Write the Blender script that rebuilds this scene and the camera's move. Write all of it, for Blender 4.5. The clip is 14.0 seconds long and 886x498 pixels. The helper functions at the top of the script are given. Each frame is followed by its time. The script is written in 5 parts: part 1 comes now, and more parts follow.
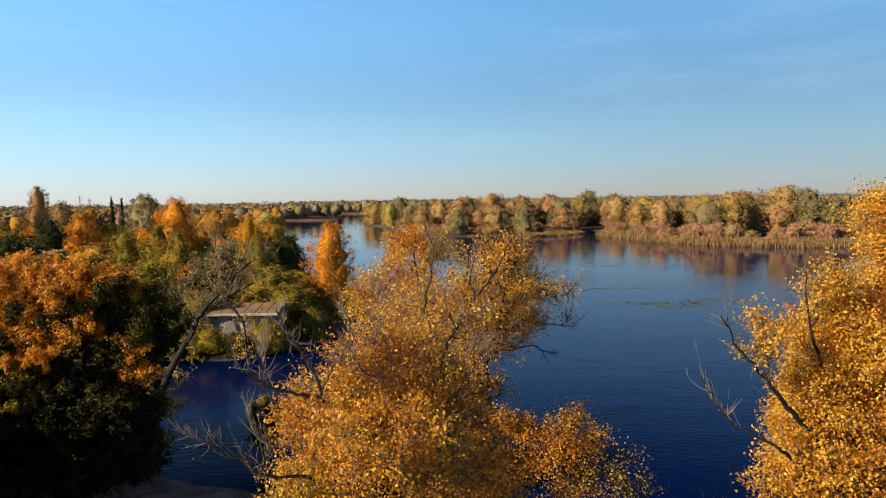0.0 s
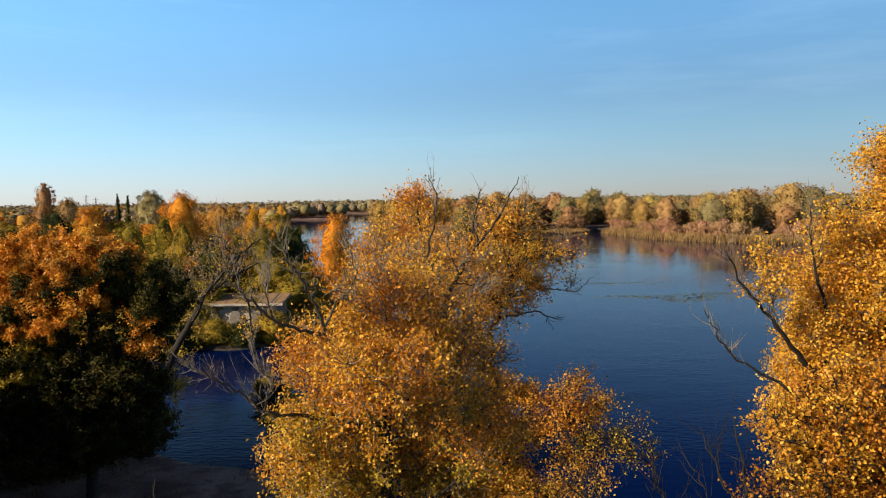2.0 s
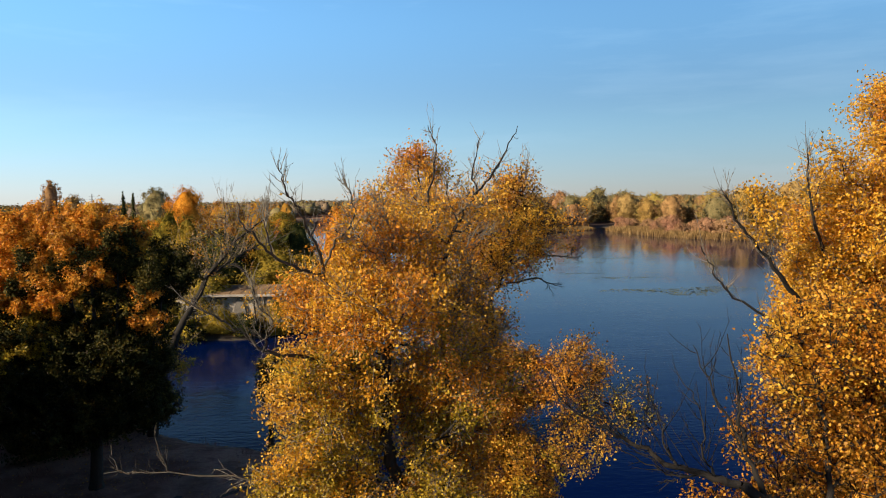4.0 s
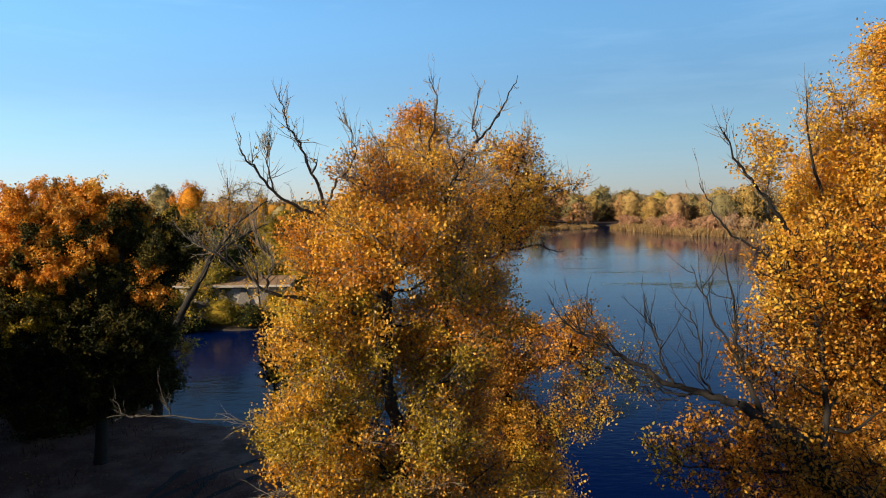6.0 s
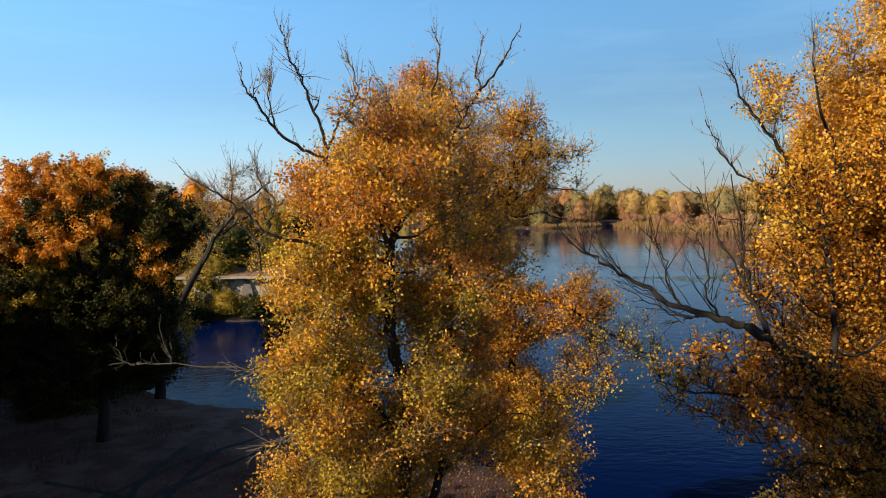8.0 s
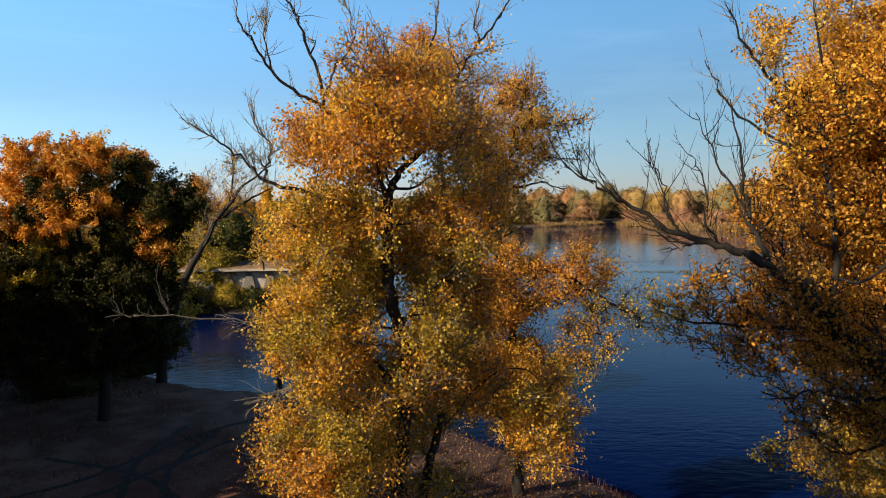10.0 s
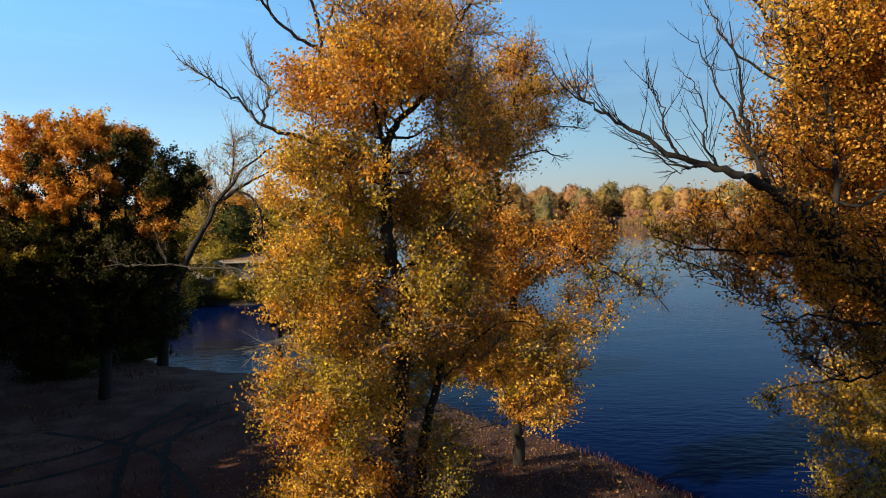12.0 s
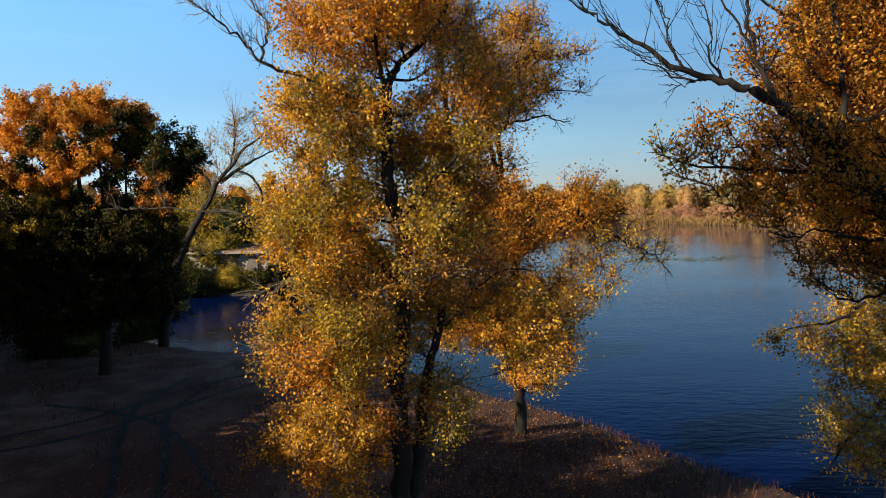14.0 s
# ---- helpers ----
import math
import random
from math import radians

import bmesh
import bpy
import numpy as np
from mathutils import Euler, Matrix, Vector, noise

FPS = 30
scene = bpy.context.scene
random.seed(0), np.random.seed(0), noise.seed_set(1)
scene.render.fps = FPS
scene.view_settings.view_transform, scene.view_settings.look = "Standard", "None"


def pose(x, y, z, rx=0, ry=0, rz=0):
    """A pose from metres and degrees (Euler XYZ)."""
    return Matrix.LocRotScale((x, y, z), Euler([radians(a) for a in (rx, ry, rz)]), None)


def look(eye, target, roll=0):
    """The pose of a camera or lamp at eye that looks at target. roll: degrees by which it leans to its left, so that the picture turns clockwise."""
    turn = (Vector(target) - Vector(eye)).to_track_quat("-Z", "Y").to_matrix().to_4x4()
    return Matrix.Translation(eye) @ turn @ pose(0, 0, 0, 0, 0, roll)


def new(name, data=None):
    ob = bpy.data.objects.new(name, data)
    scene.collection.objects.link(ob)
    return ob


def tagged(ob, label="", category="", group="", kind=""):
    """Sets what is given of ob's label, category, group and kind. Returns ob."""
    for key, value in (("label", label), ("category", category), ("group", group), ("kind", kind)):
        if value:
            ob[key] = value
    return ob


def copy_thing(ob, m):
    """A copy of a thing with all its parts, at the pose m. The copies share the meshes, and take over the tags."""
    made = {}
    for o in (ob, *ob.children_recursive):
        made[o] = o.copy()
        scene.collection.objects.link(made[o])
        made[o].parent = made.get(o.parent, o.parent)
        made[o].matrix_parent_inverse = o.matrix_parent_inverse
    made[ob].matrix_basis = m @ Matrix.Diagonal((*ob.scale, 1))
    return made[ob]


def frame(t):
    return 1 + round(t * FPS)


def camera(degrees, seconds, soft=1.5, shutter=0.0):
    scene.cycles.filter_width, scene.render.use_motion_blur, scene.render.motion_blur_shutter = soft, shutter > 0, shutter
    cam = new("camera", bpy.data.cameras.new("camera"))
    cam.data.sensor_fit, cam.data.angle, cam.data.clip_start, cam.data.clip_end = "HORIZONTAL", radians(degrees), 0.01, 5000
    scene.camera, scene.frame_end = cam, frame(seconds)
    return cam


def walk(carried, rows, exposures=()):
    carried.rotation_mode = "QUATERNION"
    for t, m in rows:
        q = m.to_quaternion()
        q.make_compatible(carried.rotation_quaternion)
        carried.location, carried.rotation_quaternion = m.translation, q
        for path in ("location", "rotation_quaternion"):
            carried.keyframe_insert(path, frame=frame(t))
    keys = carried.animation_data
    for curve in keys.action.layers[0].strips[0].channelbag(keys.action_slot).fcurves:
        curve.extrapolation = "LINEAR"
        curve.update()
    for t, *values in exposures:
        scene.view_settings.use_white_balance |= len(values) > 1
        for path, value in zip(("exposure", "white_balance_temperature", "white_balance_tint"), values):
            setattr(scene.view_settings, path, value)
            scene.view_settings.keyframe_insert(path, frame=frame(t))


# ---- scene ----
# ---- camera ----
cam = camera(64.9, 14.0, soft=1.0)
ROWS = [
    (0.0, 0.000, 0.000, 18.300, 0.000, -3.963, 0.800),
    (0.5, -0.008, -0.032, 17.973, 0.108, -3.952, 0.799),
    (1.0, -0.003, -0.056, 17.679, 0.215, -3.943, 0.798),
    (1.5, 0.000, -0.074, 17.366, 0.319, -3.938, 0.795),
    (2.0, 0.023, -0.076, 17.088, 0.418, -3.929, 0.795),
    (2.5, 0.042, -0.097, 16.788, 0.514, -3.920, 0.797),
    (3.0, 0.057, -0.136, 16.509, 0.607, -3.911, 0.802),
    (5.5, 0.220, -0.419, 15.067, 1.059, -3.874, 0.840),
    (6.0, 0.192, -0.431, 14.779, 1.136, -3.867, 0.851),
    (6.5, 0.165, -0.422, 14.448, 1.205, -3.859, 0.868),
    (7.0, 0.169, -0.412, 14.168, 1.271, -3.850, 0.889),
    (7.5, 0.177, -0.406, 13.914, 1.334, -3.840, 0.912),
    (8.0, 0.177, -0.393, 13.629, 1.393, -3.828, 0.938),
    (10.5, 0.275, -0.356, 12.307, 1.667, -3.760, 1.083),
    (11.0, 0.292, -0.350, 12.034, 1.712, -3.755, 1.109),
    (11.5, 0.301, -0.361, 11.776, 1.751, -3.755, 1.132),
    (12.0, 0.301, -0.371, 11.495, 1.789, -3.754, 1.149),
    (12.5, 0.300, -0.368, 11.220, 1.825, -3.752, 1.158),
    (13.0, 0.289, -0.358, 10.899, 1.863, -3.747, 1.162),
    (13.5, 0.284, -0.332, 10.616, 1.899, -3.736, 1.161),
    (14.0, 0.289, -0.304, 10.300, 1.934, -3.724, 1.157),
]
walk(cam, [(t, pose(x, y, z, 90 + pitch, roll, yaw)) for t, x, y, z, yaw, pitch, roll in ROWS])

# ---- world, sun, exposure ----
SUN_AZ, SUN_EL = radians(-122.0), radians(25.0)   # clockwise from +y
SUN_DIR = Vector((math.sin(SUN_AZ) * math.cos(SUN_EL), math.cos(SUN_AZ) * math.cos(SUN_EL), math.sin(SUN_EL)))
scene.view_settings.exposure = 0.8

world = bpy.data.worlds.new("sky")
scene.world = world
world.use_nodes = True
wn, wl = world.node_tree.nodes, world.node_tree.links
wn.clear()
w_out = wn.new("ShaderNodeOutputWorld")
w_bg = wn.new("ShaderNodeBackground")
w_sky = wn.new("ShaderNodeTexSky")
w_sky.sky_type = "NISHITA"
w_sky.sun_disc = False
w_sky.sun_elevation = SUN_EL
w_sky.sun_rotation = -SUN_AZ
w_sky.altitude = 50
w_sky.air_density = 1.0
w_sky.dust_density = 0.15
w_sky.ozone_density = 4.0
# thin streaks of high cirrus
w_co = wn.new("ShaderNodeTexCoord")
w_map = wn.new("ShaderNodeMapping")
w_map.inputs["Scale"].default_value = (1.2, 1.2, 9.0)
w_map.inputs["Rotation"].default_value = (0.0, radians(4), 0.0)
w_noise = wn.new("ShaderNodeTexNoise")
w_noise.inputs["Scale"].default_value = 2.2
w_noise.inputs["Detail"].default_value = 7.0
w_noise.inputs["Roughness"].default_value = 0.6
w_ramp = wn.new("ShaderNodeMapRange")
w_ramp.inputs["From Min"].default_value = 0.5
w_ramp.inputs["From Max"].default_value = 0.8
w_ramp.inputs["To Max"].default_value = 0.10
w_mix = wn.new("ShaderNodeMix")
w_mix.data_type = "RGBA"
w_mix.inputs[7].default_value = (8.5, 9.3, 10.0, 1)
wl.new(w_co.outputs["Generated"], w_map.inputs["Vector"])
wl.new(w_map.outputs["Vector"], w_noise.inputs["Vector"])
wl.new(w_noise.outputs["Fac"], w_ramp.inputs["Value"])
wl.new(w_ramp.outputs["Result"], w_mix.inputs[0])
wl.new(w_sky.outputs["Color"], w_mix.inputs[6])
# cool haze low down, deeper blue above; dimmed higher up to cut fill light
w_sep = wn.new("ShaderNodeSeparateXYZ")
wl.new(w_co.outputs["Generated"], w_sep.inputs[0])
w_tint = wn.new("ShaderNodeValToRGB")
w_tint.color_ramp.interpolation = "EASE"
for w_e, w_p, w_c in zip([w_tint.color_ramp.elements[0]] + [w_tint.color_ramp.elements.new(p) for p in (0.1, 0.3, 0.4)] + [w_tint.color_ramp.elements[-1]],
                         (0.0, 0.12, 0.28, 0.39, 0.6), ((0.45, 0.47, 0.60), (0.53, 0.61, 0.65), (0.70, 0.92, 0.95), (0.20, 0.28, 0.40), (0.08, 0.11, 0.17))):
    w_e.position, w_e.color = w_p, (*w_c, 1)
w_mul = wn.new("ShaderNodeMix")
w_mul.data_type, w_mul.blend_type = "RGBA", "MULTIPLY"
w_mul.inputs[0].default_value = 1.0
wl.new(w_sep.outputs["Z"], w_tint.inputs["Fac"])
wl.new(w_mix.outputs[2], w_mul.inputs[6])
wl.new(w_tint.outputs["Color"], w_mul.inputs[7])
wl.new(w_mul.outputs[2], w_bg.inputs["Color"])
wl.new(w_bg.outputs["Background"], w_out.inputs["Surface"])
w_bg.inputs["Strength"].default_value = 0.114

sun = new("sun", bpy.data.lights.new("sun", "SUN"))
sun.data.energy = 5.0
sun.data.angle = radians(0.5)
sun.data.color = (1.0, 0.83, 0.60)
sun.matrix_world = look((0, 0, 60), Vector((0, 0, 60)) - SUN_DIR)


# ---- materials ----
def nodes_of(name):
    m = bpy.data.materials.new(name)
    m.use_nodes = True
    n, l = m.node_tree.nodes, m.node_tree.links
    return m, n, l, n["Principled BSDF"], n["Material Output"]


def ramp_node(n, stops):
    r = n.new("ShaderNodeValToRGB")
    els = r.color_ramp.elements
    while len(els) < len(stops):
        els.new(0.5)
    for e, (p, c) in zip(els, stops):
        e.position, e.color = p, (*c, 1)
    return r


def noise_node(n, l, scale, detail=4.0, rough=0.55, vec=None):
    t = n.new("ShaderNodeTexNoise")
    t.inputs["Scale"].default_value = scale
    t.inputs["Detail"].default_value = detail
    t.inputs["Roughness"].default_value = rough
    if vec is not None:
        l.new(vec, t.inputs["Vector"])
    return t


def mixc(n, l, fac, a, b, mode="MIX"):
    x = n.new("ShaderNodeMix")
    x.data_type, x.blend_type = "RGBA", mode
    for val, sock in ((fac, 0), (a, 6), (b, 7)):
        if isinstance(val, (int, float)):
            x.inputs[sock].default_value = val
        elif isinstance(val, tuple):
            x.inputs[sock].default_value = (*val, 1)
        else:
            l.new(val, x.inputs[sock])
    return x.outputs[2]


def leaf_mat(name, a, b, c, zone=0.5, glow=0.15, vary=0.05, shine=0.5, speck=0.55):
    """Autumn leaves: every leaf its own shade between a, b and c, in patches of zone metres; light shines through."""
    m, n, l, bsdf, out = nodes_of(name)
    geo = n.new("ShaderNodeNewGeometry")
    info = n.new("ShaderNodeObjectInfo")
    patch = noise_node(n, l, 1.0 / max(zone, 0.01), 2.0, 0.5, geo.outputs["Position"])
    add = n.new("ShaderNodeMath")
    add.operation = "MULTIPLY_ADD"
    l.new(geo.outputs["Random Per Island"], add.inputs[0])
    add.inputs[1].default_value = speck
    off = n.new("ShaderNodeMapRange")
    off.inputs["From Min"].default_value, off.inputs["From Max"].default_value = 0.3, 0.7
    off.inputs["To Min"].default_value, off.inputs["To Max"].default_value = -0.15, 0.6
    l.new(patch.outputs["Fac"], off.inputs["Value"])
    l.new(off.outputs["Result"], add.inputs[2])
    ramp = ramp_node(n, [(0.0, a), (0.5, b), (1.0, c)])
    l.new(add.outputs[0], ramp.inputs["Fac"])
    hsv = n.new("ShaderNodeHueSaturation")
    l.new(ramp.outputs["Color"], hsv.inputs["Color"])
    hue = n.new("ShaderNodeMapRange")
    hue.inputs["To Min"].default_value, hue.inputs["To Max"].default_value = 0.5 - 0.06 * vary, 0.5 + 0.07 * vary
    l.new(info.outputs["Random"], hue.inputs["Value"])
    l.new(hue.outputs["Result"], hsv.inputs["Hue"])
    val = n.new("ShaderNodeMapRange")
    val.inputs["To Min"].default_value, val.inputs["To Max"].default_value = 0.98 - 0.5 * speck, 0.98 + 0.4 * speck
    l.new(geo.outputs["Random Per Island"], val.inputs["Value"])
    mott = noise_node(n, l, 9.0 / max(zone, 0.3), 3.0, 0.7, geo.outputs["Position"])
    mr = n.new("ShaderNodeMapRange")
    mr.inputs["From Min"].default_value, mr.inputs["From Max"].default_value = 0.35, 0.65
    mr.inputs["To Min"].default_value, mr.inputs["To Max"].default_value = 0.7, 1.2
    l.new(mott.outputs["Fac"], mr.inputs["Value"])
    vm = n.new("ShaderNodeMath")
    vm.operation = "MULTIPLY"
    l.new(val.outputs["Result"], vm.inputs[0])
    l.new(mr.outputs["Result"], vm.inputs[1])
    l.new(vm.outputs[0], hsv.inputs["Value"])
    l.new(hsv.outputs["Color"], bsdf.inputs["Base Color"])
    bsdf.inputs["Roughness"].default_value = shine
    bsdf.inputs["Specular IOR Level"].default_value = 0.3 if shine < 0.6 else 0.08
    tr = n.new("ShaderNodeBsdfTranslucent")
    l.new(hsv.outputs["Color"], tr.inputs["Color"])
    mx = n.new("ShaderNodeMixShader")
    mx.inputs[0].default_value = glow
    l.new(bsdf.outputs["BSDF"], mx.inputs[1])
    l.new(tr.outputs["BSDF"], mx.inputs[2])
    l.new(mx.outputs["Shader"], out.inputs["Surface"])
    return m


def bark_mat(name, a, b, scale=14.0, bump=0.6):
    m, n, l, bsdf, out = nodes_of(name)
    geo = n.new("ShaderNodeNewGeometry")
    mp = n.new("ShaderNodeMapping")
    mp.inputs["Scale"].default_value = (1, 1, 0.22)
    l.new(geo.outputs["Position"], mp.inputs["Vector"])
    t1 = noise_node(n, l, scale, 5, 0.65, mp.outputs["Vector"])
    t2 = noise_node(n, l, 1.3, 2, 0.5, geo.outputs["Position"])
    r = ramp_node(n, [(0.3, a), (0.7, b)])
    l.new(t1.outputs["Fac"], r.inputs["Fac"])
    dirt = mixc(n, l, t2.outputs["Fac"], r.outputs["Color"], (a[0] * 0.8, a[1] * 0.85, a[2] * 0.8))
    l.new(dirt, bsdf.inputs["Base Color"])
    bsdf.inputs["Roughness"].default_value = 0.9
    bp = n.new("ShaderNodeBump")
    bp.inputs["Strength"].default_value = bump
    bp.inputs["Distance"].default_value = 0.03
    l.new(t1.outputs["Fac"], bp.inputs["Height"])
    l.new(bp.outputs["Normal"], bsdf.inputs["Normal"])
    return m


def plain_mat(name, a, b, scale, rough=0.85, bump=0.3, dist=0.02):
    """Two tones at two scales with a fine relief."""
    m, n, l, bsdf, out = nodes_of(name)
    geo = n.new("ShaderNodeNewGeometry")
    t1 = noise_node(n, l, scale, 6, 0.65, geo.outputs["Position"])
    t2 = noise_node(n, l, scale * 0.12, 3, 0.5, geo.outputs["Position"])
    r = ramp_node(n, [(0.32, a), (0.68, b)])
    l.new(t1.outputs["Fac"], r.inputs["Fac"])
    r2 = ramp_node(n, [(0.3, (0.6, 0.6, 0.6)), (0.65, (1, 1, 1))])
    l.new(t2.outputs["Fac"], r2.inputs["Fac"])
    l.new(mixc(n, l, 0.8, r.outputs["Color"], r2.outputs["Color"], "MULTIPLY"), bsdf.inputs["Base Color"])
    bsdf.inputs["Roughness"].default_value = rough
    bp = n.new("ShaderNodeBump")
    bp.inputs["Strength"].default_value, bp.inputs["Distance"].default_value = bump, dist
    l.new(t1.outputs["Fac"], bp.inputs["Height"])
    l.new(bp.outputs["Normal"], bsdf.inputs["Normal"])
    return m


GOLD = leaf_mat("leaf_gold", (0.56, 0.26, 0.018), (0.78, 0.42, 0.032), (0.86, 0.56, 0.085), 0.6, glow=0.5, speck=0.6)
ORANGE = leaf_mat("leaf_orange", (0.52, 0.19, 0.016), (0.70, 0.30, 0.026), (0.78, 0.42, 0.06), 0.8, glow=0.48, speck=0.6)
OLIVE = leaf_mat("leaf_olive", (0.18, 0.14, 0.012), (0.44, 0.31, 0.025), (0.68, 0.46, 0.05), 0.45, glow=0.45, speck=0.6)
BROWN = leaf_mat("leaf_brown", (0.26, 0.10, 0.014), (0.50, 0.235, 0.025), (0.66, 0.37, 0.05), 0.7, glow=0.45, speck=0.6)
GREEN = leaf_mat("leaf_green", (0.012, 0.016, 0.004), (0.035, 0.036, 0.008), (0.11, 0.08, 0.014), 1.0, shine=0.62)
YGREEN = leaf_mat("leaf_yellow_green", (0.11, 0.09, 0.012), (0.24, 0.17, 0.02), (0.38, 0.25, 0.03), 2.0, speck=0.3, shine=0.85)
TAN = leaf_mat("leaf_tan", (0.26, 0.145, 0.062), (0.33, 0.195, 0.08), (0.40, 0.25, 0.10), 3.0, vary=0.25, speck=0.3, shine=0.85)
RUST = leaf_mat("leaf_rust", (0.27, 0.15, 0.085), (0.37, 0.21, 0.115), (0.45, 0.27, 0.14), 3.0, vary=0.25, speck=0.3, shine=0.85)
GREY = leaf_mat("leaf_grey_green", (0.14, 0.12, 0.055), (0.22, 0.18, 0.08), (0.31, 0.24, 0.10), 3.0, speck=0.3, shine=0.85)
SEPIA = leaf_mat("leaf_sepia", (0.29, 0.20, 0.055), (0.42, 0.29, 0.08), (0.52, 0.37, 0.11), 4.0, vary=0.4, speck=0.3, shine=0.85)
DRAB = leaf_mat("leaf_drab", (0.15, 0.11, 0.08), (0.22, 0.16, 0.11), (0.30, 0.21, 0.13), 6.0, vary=0.6, speck=0.3, shine=0.85)
# the same leaves seen from afar, as sprays
ORANGE_SPRAY = leaf_mat("leaf_orange_spray", (0.36, 0.125, 0.012), (0.56, 0.21, 0.02), (0.62, 0.275, 0.035), 2.0, speck=0.3, shine=0.85)
GOLD_SPRAY = leaf_mat("leaf_gold_spray", (0.38, 0.17, 0.012), (0.56, 0.29, 0.022), (0.64, 0.38, 0.04), 2.0, speck=0.3, shine=0.85)
OLIVE_SPRAY = leaf_mat("leaf_olive_spray", (0.11, 0.085, 0.01), (0.24, 0.16, 0.018), (0.38, 0.24, 0.03), 2.0, speck=0.3, shine=0.85)
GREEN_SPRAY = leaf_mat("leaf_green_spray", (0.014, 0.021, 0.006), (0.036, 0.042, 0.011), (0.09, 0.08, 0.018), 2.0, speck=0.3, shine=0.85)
BROWN_SPRAY = leaf_mat("leaf_brown_spray", (0.27, 0.12, 0.02), (0.40, 0.20, 0.03), (0.50, 0.29, 0.05), 2.0, speck=0.3, shine=0.85)
REED = leaf_mat("reed", (0.15, 0.088, 0.03), (0.25, 0.152, 0.055), (0.34, 0.225, 0.09), 4.0, vary=0.0)
GRASS = leaf_mat("dry_grass_blades", (0.05, 0.018, 0.010), (0.10, 0.036, 0.018), (0.16, 0.065, 0.03), 1.5)
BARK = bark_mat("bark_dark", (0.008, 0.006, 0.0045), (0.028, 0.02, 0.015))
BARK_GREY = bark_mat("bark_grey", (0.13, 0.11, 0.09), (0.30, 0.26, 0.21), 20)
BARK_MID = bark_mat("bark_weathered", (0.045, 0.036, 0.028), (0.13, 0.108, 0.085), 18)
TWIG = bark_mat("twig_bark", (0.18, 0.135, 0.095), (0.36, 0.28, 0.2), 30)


def ground_mat():
    m, n, l, bsdf, out = nodes_of("ground_soil")
    geo = n.new("ShaderNodeNewGeometry")
    p = geo.outputs["Position"]
    fine = noise_node(n, l, 9.0, 8, 0.7, p)
    mid = noise_node(n, l, 0.7, 5, 0.6, p)
    big = noise_node(n, l, 0.13, 3, 0.5, p)
    sand = ramp_node(n, [(0.3, (0.22, 0.115, 0.08)), (0.7, (0.42, 0.25, 0.18))])
    l.new(fine.outputs["Fac"], sand.inputs["Fac"])
    grass = ramp_node(n, [(0.3, (0.10, 0.046, 0.027)), (0.7, (0.21, 0.098, 0.055))])
    l.new(fine.outputs["Fac"], grass.inputs["Fac"])
    f = n.new("ShaderNodeMapRange")
    f.inputs["From Min"].default_value, f.inputs["From Max"].default_value = 0.42, 0.6
    l.new(mid.outputs["Fac"], f.inputs["Value"])
    c1 = mixc(n, l, f.outputs["Result"], sand.outputs["Color"], grass.outputs["Color"])
    f2 = n.new("ShaderNodeMapRange")
    f2.inputs["From Min"].default_value, f2.inputs["From Max"].default_value = 0.45, 0.65
    l.new(big.outputs["Fac"], f2.inputs["Value"])
    c2 = mixc(n, l, f2.outputs["Result"], c1, (0.13, 0.042, 0.022))
    # dark leaf litter under the cottonwoods, deepened in colour to stand in for shade
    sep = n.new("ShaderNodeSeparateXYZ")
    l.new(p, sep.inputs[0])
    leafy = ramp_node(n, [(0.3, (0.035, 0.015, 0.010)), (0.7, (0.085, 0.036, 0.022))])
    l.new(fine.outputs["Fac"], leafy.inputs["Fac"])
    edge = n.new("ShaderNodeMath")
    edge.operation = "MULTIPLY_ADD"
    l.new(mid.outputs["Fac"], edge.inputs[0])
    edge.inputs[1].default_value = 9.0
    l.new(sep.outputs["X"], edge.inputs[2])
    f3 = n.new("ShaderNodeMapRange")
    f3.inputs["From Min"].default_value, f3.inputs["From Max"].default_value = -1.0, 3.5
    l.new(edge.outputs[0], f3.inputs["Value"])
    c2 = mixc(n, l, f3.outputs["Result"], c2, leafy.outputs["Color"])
    # wet mud along the waterline
    wet = n.new("ShaderNodeMapRange")
    wet.inputs["From Min"].default_value, wet.inputs["From Max"].default_value = 0.15, 1.3
    wet.inputs["To Min"].default_value, wet.inputs["To Max"].default_value = 1.0, 0.0
    l.new(sep.outputs["Z"], wet.inputs["Value"])
    c3 = mixc(n, l, wet.outputs["Result"], c2, (0.05, 0.04, 0.03))
    l.new(c3, bsdf.inputs["Base Color"])
    bsdf.inputs["Roughness"].default_value = 0.95
    bp = n.new("ShaderNodeBump")
    bp.inputs["Strength"].default_value, bp.inputs["Distance"].default_value = 0.9, 0.06
    l.new(fine.outputs["Fac"], bp.inputs["Height"])
    l.new(bp.outputs["Normal"], bsdf.inputs["Normal"])
    return m


